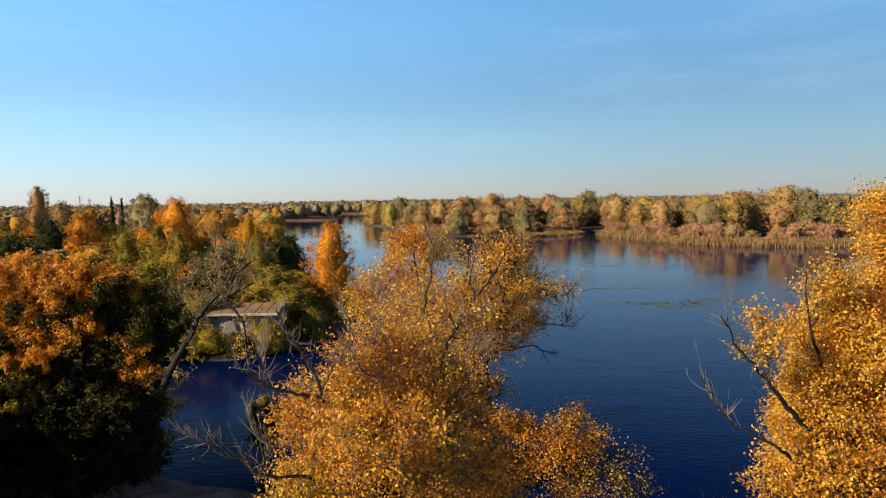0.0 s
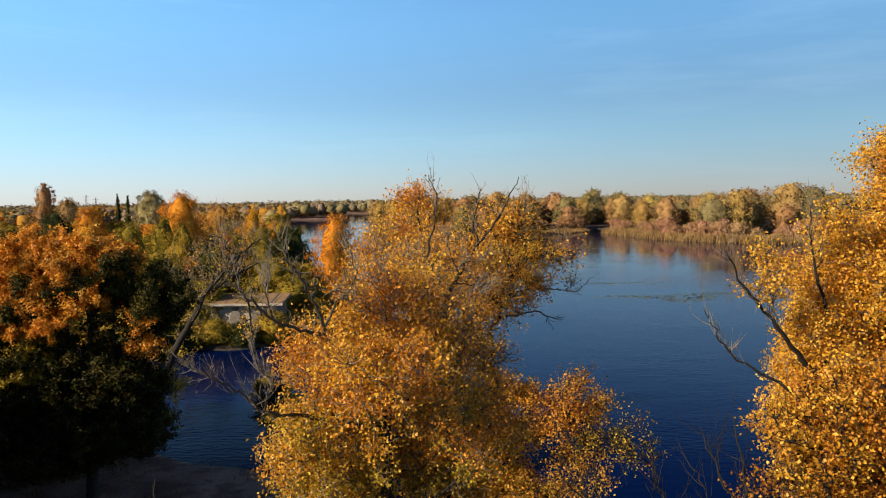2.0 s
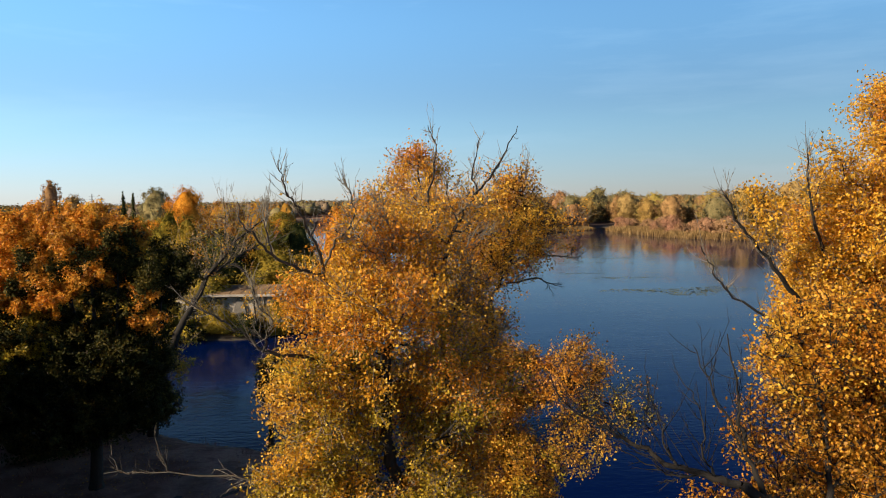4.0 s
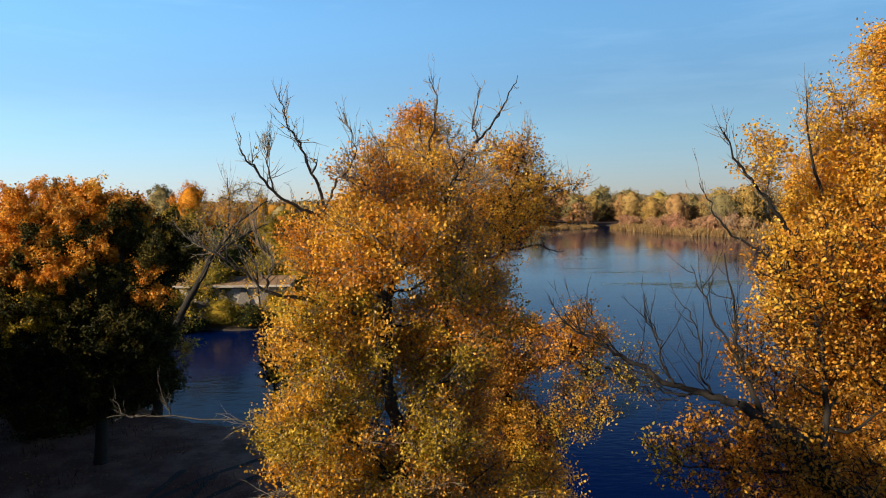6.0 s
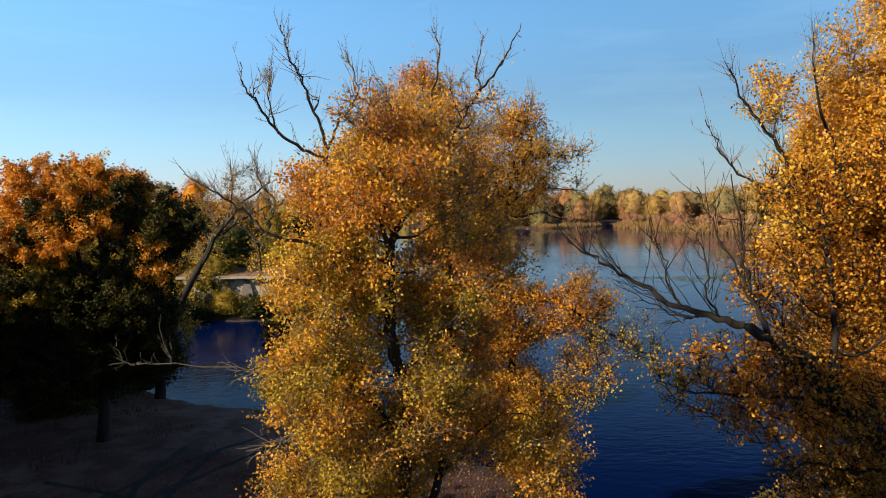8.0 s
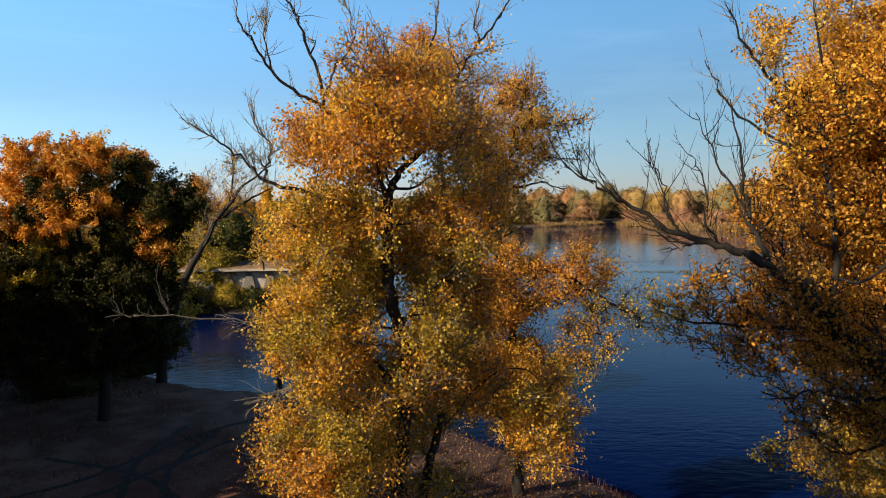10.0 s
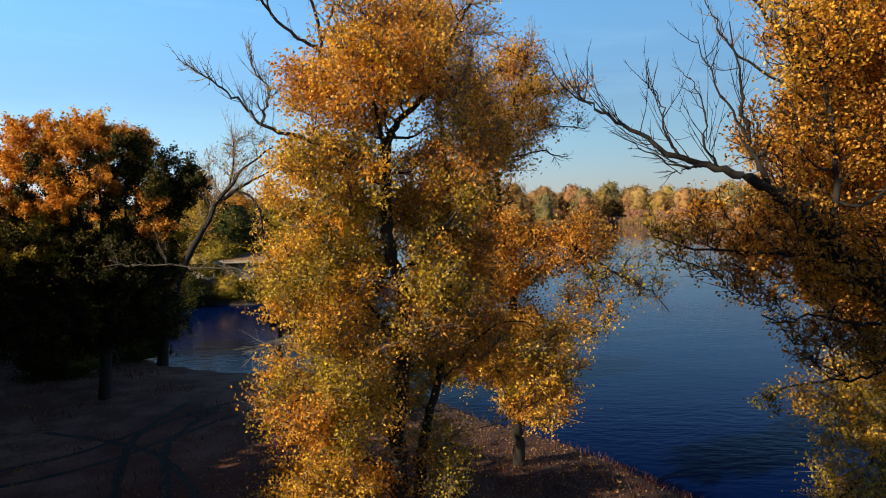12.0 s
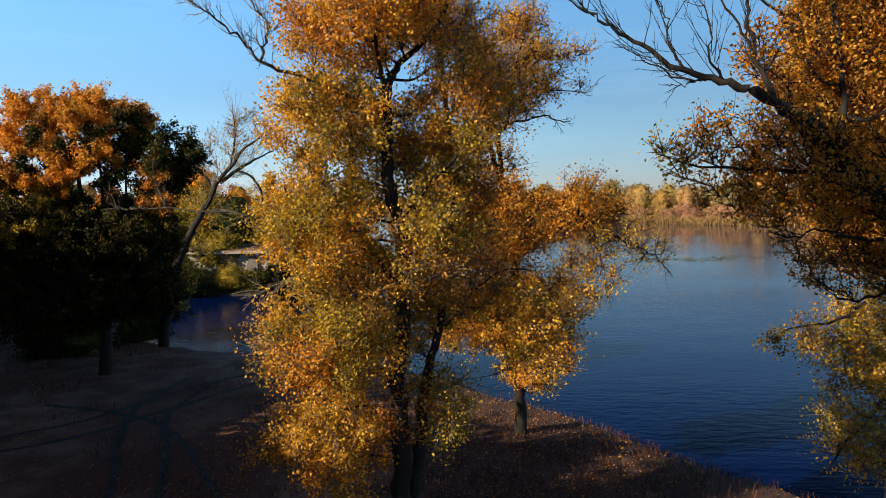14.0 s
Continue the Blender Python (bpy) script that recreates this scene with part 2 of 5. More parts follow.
def water_mat():
    m, n, l, bsdf, out = nodes_of("river_water")
    geo = n.new("ShaderNodeNewGeometry")
    p = geo.outputs["Position"]
    big = noise_node(n, l, 0.02, 3, 0.5, p)
    col = ramp_node(n, [(0.35, (0.0004, 0.005, 0.040)), (0.65, (0.0006, 0.0065, 0.050))])
    l.new(big.outputs["Fac"], col.inputs["Fac"])
    l.new(col.outputs["Color"], bsdf.inputs["Base Color"])
    bsdf.inputs["Roughness"].default_value = 0.06
    bsdf.inputs["IOR"].default_value = 1.13
    lw = n.new("ShaderNodeLayerWeight")
    lw.inputs["Blend"].default_value = 0.5
    gl = n.new("ShaderNodeMapRange")
    gl.inputs["From Min"].default_value, gl.inputs["From Max"].default_value = 0.6, 0.95
    gl.inputs["To Min"].default_value, gl.inputs["To Max"].default_value = 0.05, 0.9
    l.new(lw.outputs["Facing"], gl.inputs["Value"])
    l.new(gl.outputs["Result"], bsdf.inputs["Specular IOR Level"])
    bsdf.inputs["Specular Tint"].default_value = (0.22, 0.48, 1.0, 1)
    mp = n.new("ShaderNodeMapping")
    mp.inputs["Scale"].default_value = (0.45, 1.0, 1.0)
    mp.inputs["Rotation"].default_value = (0, 0, radians(12))
    l.new(p, mp.inputs["Vector"])
    w1 = noise_node(n, l, 2.2, 3, 0.55, mp.outputs["Vector"])
    w2 = noise_node(n, l, 0.35, 2, 0.5, mp.outputs["Vector"])
    # calm and ruffled stretches
    calm = noise_node(n, l, 0.025, 3, 0.6, mp.outputs["Vector"])
    cr = n.new("ShaderNodeMapRange")
    cr.inputs["From Min"].default_value, cr.inputs["From Max"].default_value = 0.38, 0.62
    cr.inputs["To Min"].default_value, cr.inputs["To Max"].default_value = 0.25, 1.0
    l.new(calm.outputs["Fac"], cr.inputs["Value"])
    add = n.new("ShaderNodeMath")
    add.operation = "ADD"
    l.new(w1.outputs["Fac"], add.inputs[0])
    l.new(w2.outputs["Fac"], add.inputs[1])
    mul = n.new("ShaderNodeMath")
    mul.operation = "MULTIPLY"
    l.new(add.outputs[0], mul.inputs[0])
    l.new(cr.outputs["Result"], mul.inputs[1])
    # open water is ruffled, the lee of the island lies calm
    sep = n.new("ShaderNodeSeparateXYZ")
    l.new(p, sep.inputs[0])
    lee = n.new("ShaderNodeMapRange")
    lee.inputs["From Min"].default_value, lee.inputs["From Max"].default_value = 70.0, 220.0
    lee.inputs["To Min"].default_value, lee.inputs["To Max"].default_value = 2.7, 0.9
    l.new(sep.outputs["Y"], lee.inputs["Value"])
    fine = n.new("ShaderNodeMapRange")
    fine.inputs["From Min"].default_value, fine.inputs["From Max"].default_value = 60.0, 170.0
    fine.inputs["To Min"].default_value, fine.inputs["To Max"].default_value = 0.12, 0.05
    l.new(sep.outputs["Y"], fine.inputs["Value"])
    l.new(fine.outputs["Result"], bsdf.inputs["Roughness"])
    mul2 = n.new("ShaderNodeMath")
    mul2.operation = "MULTIPLY"
    l.new(mul.outputs[0], mul2.inputs[0])
    l.new(lee.outputs["Result"], mul2.inputs[1])
    mul = mul2
    bp = n.new("ShaderNodeBump")
    bp.inputs["Strength"].default_value, bp.inputs["Distance"].default_value = 0.3, 0.05
    l.new(mul.outputs[0], bp.inputs["Height"])
    l.new(bp.outputs["Normal"], bsdf.inputs["Normal"])
    return m


SOIL, WATER = ground_mat(), water_mat()
CONCRETE = plain_mat("concrete", (0.28, 0.24, 0.20), (0.46, 0.41, 0.35), 6)
ROOF = plain_mat("roof_felt", (0.17, 0.10, 0.05), (0.32, 0.20, 0.10), 5)
DARKWALL = plain_mat("dark_wall", (0.10, 0.09, 0.08), (0.18, 0.16, 0.14), 4)


# ---- mesh helpers ----
def link_quads(name, verts, quads, mats, mat_index=None, parent=None, smooth=False):
    """One mesh object from arrays of vertices and four-cornered faces."""
    verts, quads = np.asarray(verts, np.float32), np.asarray(quads, np.int32)
    me = bpy.data.meshes.new(name)
    me.vertices.add(len(verts))
    me.vertices.foreach_set("co", verts.ravel())
    me.loops.add(quads.size)
    me.loops.foreach_set("vertex_index", quads.ravel())
    me.polygons.add(len(quads))
    me.polygons.foreach_set("loop_start", np.arange(0, quads.size, 4, dtype=np.int32))
    me.polygons.foreach_set("loop_total", np.full(len(quads), 4, np.int32))
    for mat in mats if isinstance(mats, (list, tuple)) else [mats]:
        me.materials.append(mat)
    if mat_index is not None:
        me.polygons.foreach_set("material_index", np.asarray(mat_index, np.int32))
    if smooth:
        me.polygons.foreach_set("use_smooth", np.ones(len(quads), bool))
    me.update(calc_edges=True)
    ob = new(name, me)
    ob.parent = parent
    return ob


def part(name, bm, material, parent, label=""):
    """Links a bmesh as one mesh object under a thing or a part."""
    me = bpy.data.meshes.new(name)
    bm.to_mesh(me)
    bm.free()
    me.materials.append(material)
    ob = new(name, me)
    ob.parent = parent
    return tagged(ob, label)


def tubes(lines, radii, sides):
    """Tapered tubes along n lines of k points: lines (n, k, 3), radii (n, k)."""
    lines, radii = np.asarray(lines, float), np.asarray(radii, float)
    n, k, _ = lines.shape
    d = lines[:, -1] - lines[:, 0]
    d /= np.linalg.norm(d, axis=1, keepdims=True) + 1e-9
    ref = np.where(np.abs(d[:, 2:3]) > 0.8, np.array([[1.0, 0, 0]]), np.array([[0, 0, 1.0]]))
    u = np.cross(d, ref)
    u /= np.linalg.norm(u, axis=1, keepdims=True) + 1e-9
    v = np.cross(d, u)
    a = np.arange(sides) * 2 * np.pi / sides
    ring = u[:, None, None] * np.cos(a)[None, None, :, None] + v[:, None, None] * np.sin(a)[None, None, :, None]
    verts = lines[:, :, None] + ring * radii[:, :, None, None]
    base = (np.arange(n) * k * sides)[:, None, None]
    i, s = np.arange(k - 1)[None, :, None] * sides, np.arange(sides)[None, None, :]
    s2 = (s + 1) % sides
    quads = np.stack([base + i + s, base + i + s2, base + i + sides + s2, base + i + sides + s], -1)
    return verts.reshape(-1, 3), quads.reshape(-1, 4)


def leaves(centres, sizes, rng, droop=0.3, slim=0.62, out=None):
    """Kite-shaped leaves, hanging a little; out: the way that each face looks, roughly."""
    n = len(centres)
    face = rng.normal(size=(n, 3)) * 0.6
    if out is not None:
        face += out
    a = rng.normal(size=(n, 3))
    a[:, 2] -= droop
    a = np.cross(face, a)
    a = np.cross(a, face)
    a /= np.linalg.norm(a, axis=1, keepdims=True) + 1e-9
    b = np.cross(a, face)
    b /= np.linalg.norm(b, axis=1, keepdims=True) + 1e-9
    s = sizes[:, None]
    p0, p2 = centres - a * s * 0.45, centres + a * s * 0.55
    n = np.cross(a, b) * s * rng.uniform(-0.16, 0.16, (n, 1))
    p1, p3 = centres - a * s * 0.05 + b * s * slim * 0.5 + n, centres - a * s * 0.05 - b * s * slim * 0.5 + n
    verts = np.stack([p0, p1, p2, p3], 1).reshape(-1, 3)
    return verts, np.arange(len(verts)).reshape(-1, 4)


def smooth_line(pts, n):
    """A soft curve of n points through the given ones."""
    p = np.asarray(pts, float)
    ext = np.vstack([2 * p[0] - p[1], p, 2 * p[-1] - p[-2]])
    t = np.linspace(0, len(p) - 1 - 1e-6, n)
    i = t.astype(int)
    f = (t - i)[:, None]
    a, b, c, d = ext[i], ext[i + 1], ext[i + 2], ext[i + 3]
    return 0.5 * (2 * b + (c - a) * f + (2 * a - 5 * b + 4 * c - d) * f ** 2 + (3 * b - a - 3 * c + d) * f ** 3)


def puff_mesh():
    """A unit cube-sphere: 26 corners, 24 quads."""
    keys, quads = {}, []
    for ax in range(3):
        for sg in (-1, 1):
            for i in range(2):
                for j in range(2):
                    q = []
                    for di, dj in ((0, 0), (1, 0), (1, 1), (0, 1)):
                        c = [0, 0, 0]
                        c[ax], c[(ax + 1) % 3], c[(ax + 2) % 3] = sg, i + di - 1, j + dj - 1
                        q.append(keys.setdefault(tuple(c), len(keys)))
                    quads.append(q if sg > 0 else q[::-1])
    v = np.array(list(keys), float)
    return v / np.linalg.norm(v, axis=1, keepdims=True), np.array(quads)


PUFF_V, PUFF_Q = puff_mesh()


def grow(name, limbs, clumps, seed, leaf, leaves_per, twigs_per, mats, parent, twig_mat=None, bark=None, wobble=0.06, sides=7,
         droop=0.3, twig_r=0.008, near=True, slim=0.72, facing=0.5, first="trunk", jitter=0.13):
    """Bark and leaves of one tree under parent. limbs: (points, radius at the foot, radius at the tip);
    clumps: (place, radius, share of leaves 0 to 1, number of the leaf material)."""
    rng = np.random.default_rng(seed)
    node_p, node_r = [], []
    for i, (pts, r0, r1) in enumerate(limbs):
        k = max(6, 4 * len(pts)) if near else 6
        line = smooth_line(pts, k)
        amp = wobble * (0.3 + r0)
        line[1:-1] += rng.normal(size=(k - 2, 3)) * amp
        rad = r0 + (r1 - r0) * np.linspace(0, 1, k) ** 0.8
        if i == 0:
            rad[0] *= 1.35
        v, q = tubes(line[None], rad[None], (sides if r0 > 0.06 else 5) if near else 5)
        link_quads(first if i == 0 else "limb", v, q, bark or BARK, parent=parent, smooth=True)
        node_p.extend(line)
        node_r.extend(rad)
    node_p, node_r = np.array(node_p), np.array(node_r)
    bl, br = [], []
    tl, trr = [], []
    lc, ls, lm, lo = [], [], [], []
    foot = np.array(limbs[0][0][0], float)
    top = np.array(limbs[0][0][-1], float)
    axis_xy = 0.5 * (foot + top)[:2]
    order = sorted(range(len(clumps)), key=lambda j: float(np.linalg.norm(np.asarray(clumps[j][0])[:2] - axis_xy) + 0.15 * abs(clumps[j][0][2] - foot[2])))
    for j in order:
        c, rad, share, mi = clumps[j]
        c = np.asarray(c, float)
        dist = np.linalg.norm(node_p - c, axis=1) + 1.1 * np.maximum(0, node_p[:, 2] - c[2] + 0.2) + 0.25 * np.linalg.norm(node_p[:, :2] - axis_xy, axis=1)
        s = int(np.argmin(dist))
        p0 = node_p[s]
        L = np.linalg.norm(c - p0)
        midp = 0.5 * (p0 + c) + np.array([0, 0, -0.12 * L]) + rng.normal(size=3) * 0.08 * L
        line = smooth_line([p0, midp, c], 6)
        r0 = min(node_r[s] * 0.75, 0.012 + 0.028 * L ** 0.5)
        rr = np.linspace(r0, max(twig_r, r0 * 0.35), 6)
        bl.append(line)
        br.append(rr)
        node_p = np.vstack([node_p, line[2:]])
        node_r = np.concatenate([node_r, rr[2:]])
        nt = max(3, int(twigs_per * rad / 0.6)) if share > 0.02 else 6
        a = rng.normal(size=(nt, 3))
        a[:, 2] += 0.25 if share > 0.02 else 1.1
        a /= np.linalg.norm(a, axis=1, keepdims=True)
        start = line[rng.integers(2, 6, nt)]
        end = c + a * rad * rng.uniform(0.55 if near else 0.8, 1.15, (nt, 1)) * (np.array([1, 1, 0.9]) if near else np.array([0.95, 0.95, 1.05]))
        m1 = start + (end - start) * 0.35 + rng.normal(size=(nt, 3)) * 0.07 * rad
        m2 = start + (end - start) * 0.7 + rng.normal(size=(nt, 3)) * 0.09 * rad
        tw = np.stack([start, m1, m2, end], 1)
        tl.append(tw)
        trr.append(np.tile(np.array([1.0, 0.8, 0.55, 0.25]) * twig_r, (nt, 1)))
        nl = int(leaves_per * share * (rad / 0.6) ** 2 * rng.uniform(0.8, 1.2))
        if nl:
            w = rng.integers(0, nt, nl)
            f = rng.uniform(0.25, 1.0, nl) * 2.999
            g = f.astype(int)
            fr = (f - g)[:, None]
            pos = tw[w, g] * (1 - fr) + tw[w, np.minimum(g + 1, 3)] * fr + rng.normal(size=(nl, 3)) * jitter * rad
            lc.append(pos)
            way = pos - c
            lo.append(facing * way / (np.linalg.norm(way, axis=1, keepdims=True) + 1e-6) + np.array([0, 0, 0.25 * facing]))
            ls.append(leaf * rng.uniform(0.65, 1.25, nl))
            lm.append(np.full(nl, mi) if near else np.where(rng.random(nl) < 0.6, mi, rng.integers(0, len(mats), nl)))
    v2, q2 = tubes(np.concatenate(tl)[:, [0, 1, 3]], np.concatenate(trr)[:, [0, 1, 3]], 3)
    mi2 = np.zeros(len(q2), int)
    if near:
        for line, rr in zip(bl, br):
            v, q = tubes(line[None], rr[None], 5)
            link_quads("branch", v, q, bark or BARK, parent=parent, smooth=True)
    else:
        v, q = tubes(np.array(bl)[:, [0, 2, 5]], np.array(br)[:, [0, 2, 5]], 3)
        v2, q2, mi2 = v, q, np.ones(len(q), int)
    tagged(link_quads("twigwork", v2, q2, [twig_mat or TWIG, bark or BARK], mi2, parent=parent), kind="stuff")
    if lc:
        v, q = leaves(np.concatenate(lc), np.concatenate(ls), rng, droop, slim, np.concatenate(lo))
        mi = np.concatenate(lm)
        link_quads("crown", v, q, mats, mi, parent=parent)


def shoots(parent, lines, n, lmin, lmax, seed, mat, up=0.9, r=0.006, side=3):
    """Bare upswept twigs along boughs, each with a few side twigs."""
    rng = np.random.default_rng(seed)
    out, rad = [], []
    for pts in lines:
        line = smooth_line(pts, 40)
        for i in range(n):
            f = rng.uniform(0.08, 1.0)
            j = min(int(f * 39), 38)
            t = line[j + 1] - line[j]
            t /= np.linalg.norm(t) + 1e-9
            d = t * rng.uniform(0.4, 1.0) + rng.normal(size=3) * 0.35
            d /= np.linalg.norm(d)
            L = rng.uniform(lmin, lmax) * (1.15 - 0.5 * f)
            s = np.linspace(0, 1, 5)[:, None]
            bend = np.array([0, 0, up * rng.uniform(0.5, 1.2)])
            w = line[j] + L * (d * s + bend * s ** 1.7) + np.cumsum(rng.normal(size=(5, 3)) * 0.02 * L, axis=0) * (s > 0)
            out.append(w)
            rad.append(r * np.array([1.6, 1.3, 1.0, 0.7, 0.35]))
            for k in range(side):
                m = int(rng.integers(1, 4))
                q = w[m + 1] - w[m]
                q /= np.linalg.norm(q) + 1e-9
                e = q + rng.normal(size=3) * 0.55 + np.array([0, 0, 0.3 * up])
                e /= np.linalg.norm(e)
                l2 = L * rng.uniform(0.2, 0.5)
                a = w[m] + (w[m + 1] - w[m]) * rng.random()
                out.append(a + l2 * (e * s + np.array([0, 0, 0.25 * up]) * s ** 2))
                rad.append(r * np.array([0.8, 0.7, 0.6, 0.5, 0.3]))
    v, q = tubes(np.array(out), np.array(rad), 3)
    return tagged(link_quads("twigwork", v, q, mat, parent=parent), kind="stuff")


def thing(name, label, category, group="", kind="", at=(0, 0, 0)):
    ob = new(name)
    ob.location = at
    return tagged(ob, label, category, group, kind)


# ---- plan of the land ----
NEAR_SHORE = [(400, -60), (90, -8), (40, 6), (22, 13), (13, 19), (9.2, 23), (7.9, 25.1), (6.5, 27.8), (4.5, 30), (2.6, 31.6), (0.3, 35), (-5, 38.4),
              (-11.2, 41.2), (-14.6, 42.4), (-18, 44.2), (-22, 47.5), (-26, 50), (-36, 53.5), (-60, 57), (-120, 62), (-400, 40), (-900, -900), (900, -900)]
LEFT_WOOD = [(-400, 60), (-120, 76), (-60, 69), (-44, 66), (-38, 72), (-33, 80.5), (-24, 80.5), (-17, 88), (-12, 100), (-13, 114), (-21, 128), (-31, 150), (-45, 215),
             (-62, 300), (-95, 400), (-144, 565), (-200, 690), (-700, 900), (-1500, 500)]
ISLAND = [(-65, 560), (-34, 445), (-14, 380), (-1, 352), (21, 345), (40, 340), (60, 350), (73, 366), (80, 400), (88, 400), (78, 352), (80, 330), (86, 292), (93, 275), (115, 250),
          (139, 245), (165, 255), (185, 285), (215, 350), (250, 430), (290, 520), (240, 620), (100, 700), (-20, 720), (-75, 660)]
FAR_WEST = [(-1500, 560), (-400, 690), (-180, 707), (-135, 690), (-106, 712), (-118, 800), (-150, 1000), (-300, 1600), (-1500, 1700)]
FAR_EAST = [(2500, 700), (900, 800), (615, 1058), (420, 1030), (150, 960), (-40, 935), (-110, 985), (-260, 1150), (-500, 3000), (2500, 3000)]
LANDS = [(NEAR_SHORE, 2.5, 2.6), (LEFT_WOOD, 1.6, 6.0), (ISLAND, 1.0, 8.0), (FAR_WEST, 2.0, 12.0), (FAR_EAST, 2.0, 20.0)]


def signed(poly, pts):
    """Distance to the outline, positive inside."""
    poly = np.asarray(poly, float)
    best = np.full(len(pts), 1e9)
    ins = np.zeros(len(pts), bool)
    for a, b in zip(poly, np.roll(poly, -1, 0)):
        ab = b - a
        t = np.clip(((pts - a) @ ab) / (ab @ ab), 0, 1)
        best = np.minimum(best, np.linalg.norm(pts - (a + t[:, None] * ab), axis=1))
        cross = ((a[1] > pts[:, 1]) != (b[1] > pts[:, 1]))
        with np.errstate(divide="ignore", invalid="ignore"):
            xi = a[0] + (pts[:, 1] - a[1]) / (b[1] - a[1] + 1e-12) * (b[0] - a[0])
        ins ^= cross & (pts[:, 0] < xi)
    return np.where(ins, best, -best)


def wave(x, y):
    """Gentle unevenness of the ground."""
    return 0.5 * np.sin(x * 0.31 + 1.3 * np.sin(y * 0.17)) + 0.5 * np.sin(y * 0.43 + 0.9 * np.sin(x * 0.23 + 2)) + 0.35 * np.sin(x * 1.3 + y * 0.9) * np.sin(y * 1.1 - x * 0.5)


def land_height(x, y):
    pts = np.stack([np.ravel(x), np.ravel(y)], 1).astype(float)
    jag = 0.25 * np.sin(pts[:, 0] * 1.1 + pts[:, 1] * 0.7) + 0.18 * np.sin(pts[:, 0] * 2.3 - pts[:, 1] * 1.9)
    h = np.full(len(pts), -2.0)
    for poly, rise, reach in LANDS:
        s = signed(poly, pts) + jag * min(1.0, reach / 5)
        t = np.clip(s / reach, 0, 1)
        up = rise * (0.72 * t ** 0.6 + 0.28 * np.clip(s / (4 * reach), 0, 1)) + 0.07 * wave(pts[:, 0], pts[:, 1]) * t
        h = np.maximum(h, np.where(s > 0, up, np.maximum(-2.0, s * 0.4)))
    return h


def height_at(x, y):
    return float(land_height(np.array([x]), np.array([y]))[0])


# ---- ground and water ----
def build_ground():
    front = np.linspace(-46, 46, 220)
    rest = np.linspace(48, 312, 60)[1:-1]
    ang = np.radians(np.concatenate([front, rest]))
    rad = np.concatenate([[0.01, 1.5], np.geomspace(3, 4500, 200)])
    r, a = np.meshgrid(rad, ang, indexing="ij")
    x, y = r * np.sin(a), r * np.cos(a)
    z = land_height(x, y)
    m, n = r.shape
    i, j = np.meshgrid(np.arange(m - 1), np.arange(n), indexing="ij")
    j2 = (j + 1) % n
    quads = np.stack([i * n + j, i * n + j2, (i + 1) * n + j2, (i + 1) * n + j], -1).reshape(-1, 4)[:, ::-1]
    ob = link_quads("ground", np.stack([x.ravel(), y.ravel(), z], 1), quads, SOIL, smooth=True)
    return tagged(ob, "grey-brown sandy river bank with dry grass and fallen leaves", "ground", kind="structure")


build_ground()
size = 4600
water = link_quads("water", [(-size, -size, 0), (size, -size, 0), (size, size, 0), (-size, size, 0)], [(0, 1, 2, 3)], WATER)
tagged(water, "calm dark blue river water with fine ripples", "water", kind="structure")

# ==== near trees ====
NEAR_MATS = [GOLD, ORANGE, OLIVE, BROWN, GREEN, YGREEN]


def lobed(lobes, rng, gap, fill=3.0, shell=0.3):
    """Clump places in a crown of lobes: rows (x, y, z, half width, half depth, half height, leaf share, leaf materials)."""
    out, kept = [], np.zeros((0, 3))
    for x, y, z, rx, ry, rz, share, kinds in lobes:
        n = int(fill * 4.2 * rx * ry * rz / gap ** 3) + 8
        d = rng.normal(size=(n, 3))
        d /= np.linalg.norm(d, axis=1, keepdims=True)
        r = rng.uniform(shell ** 2, 1, (n, 1)) ** 0.5
        for p in np.array([x, y, z]) + d * r * np.array([rx, ry, rz]):
            if len(kept) and np.min(np.linalg.norm(kept - p, axis=1)) < gap * rng.uniform(0.75, 1.25):
                continue
            kept = np.vstack([kept, p])
            out.append((p, share * rng.uniform(0.65, 1.25), int(rng.choice(kinds))))
    return out


def clumps_in(lobes, rng, gap, rmin, rmax, fill=3.0, shell=0.3):
    return [(p, rng.uniform(rmin, rmax), share, mat) for p, share, mat in lobed(lobes, rng, gap, fill, shell)]


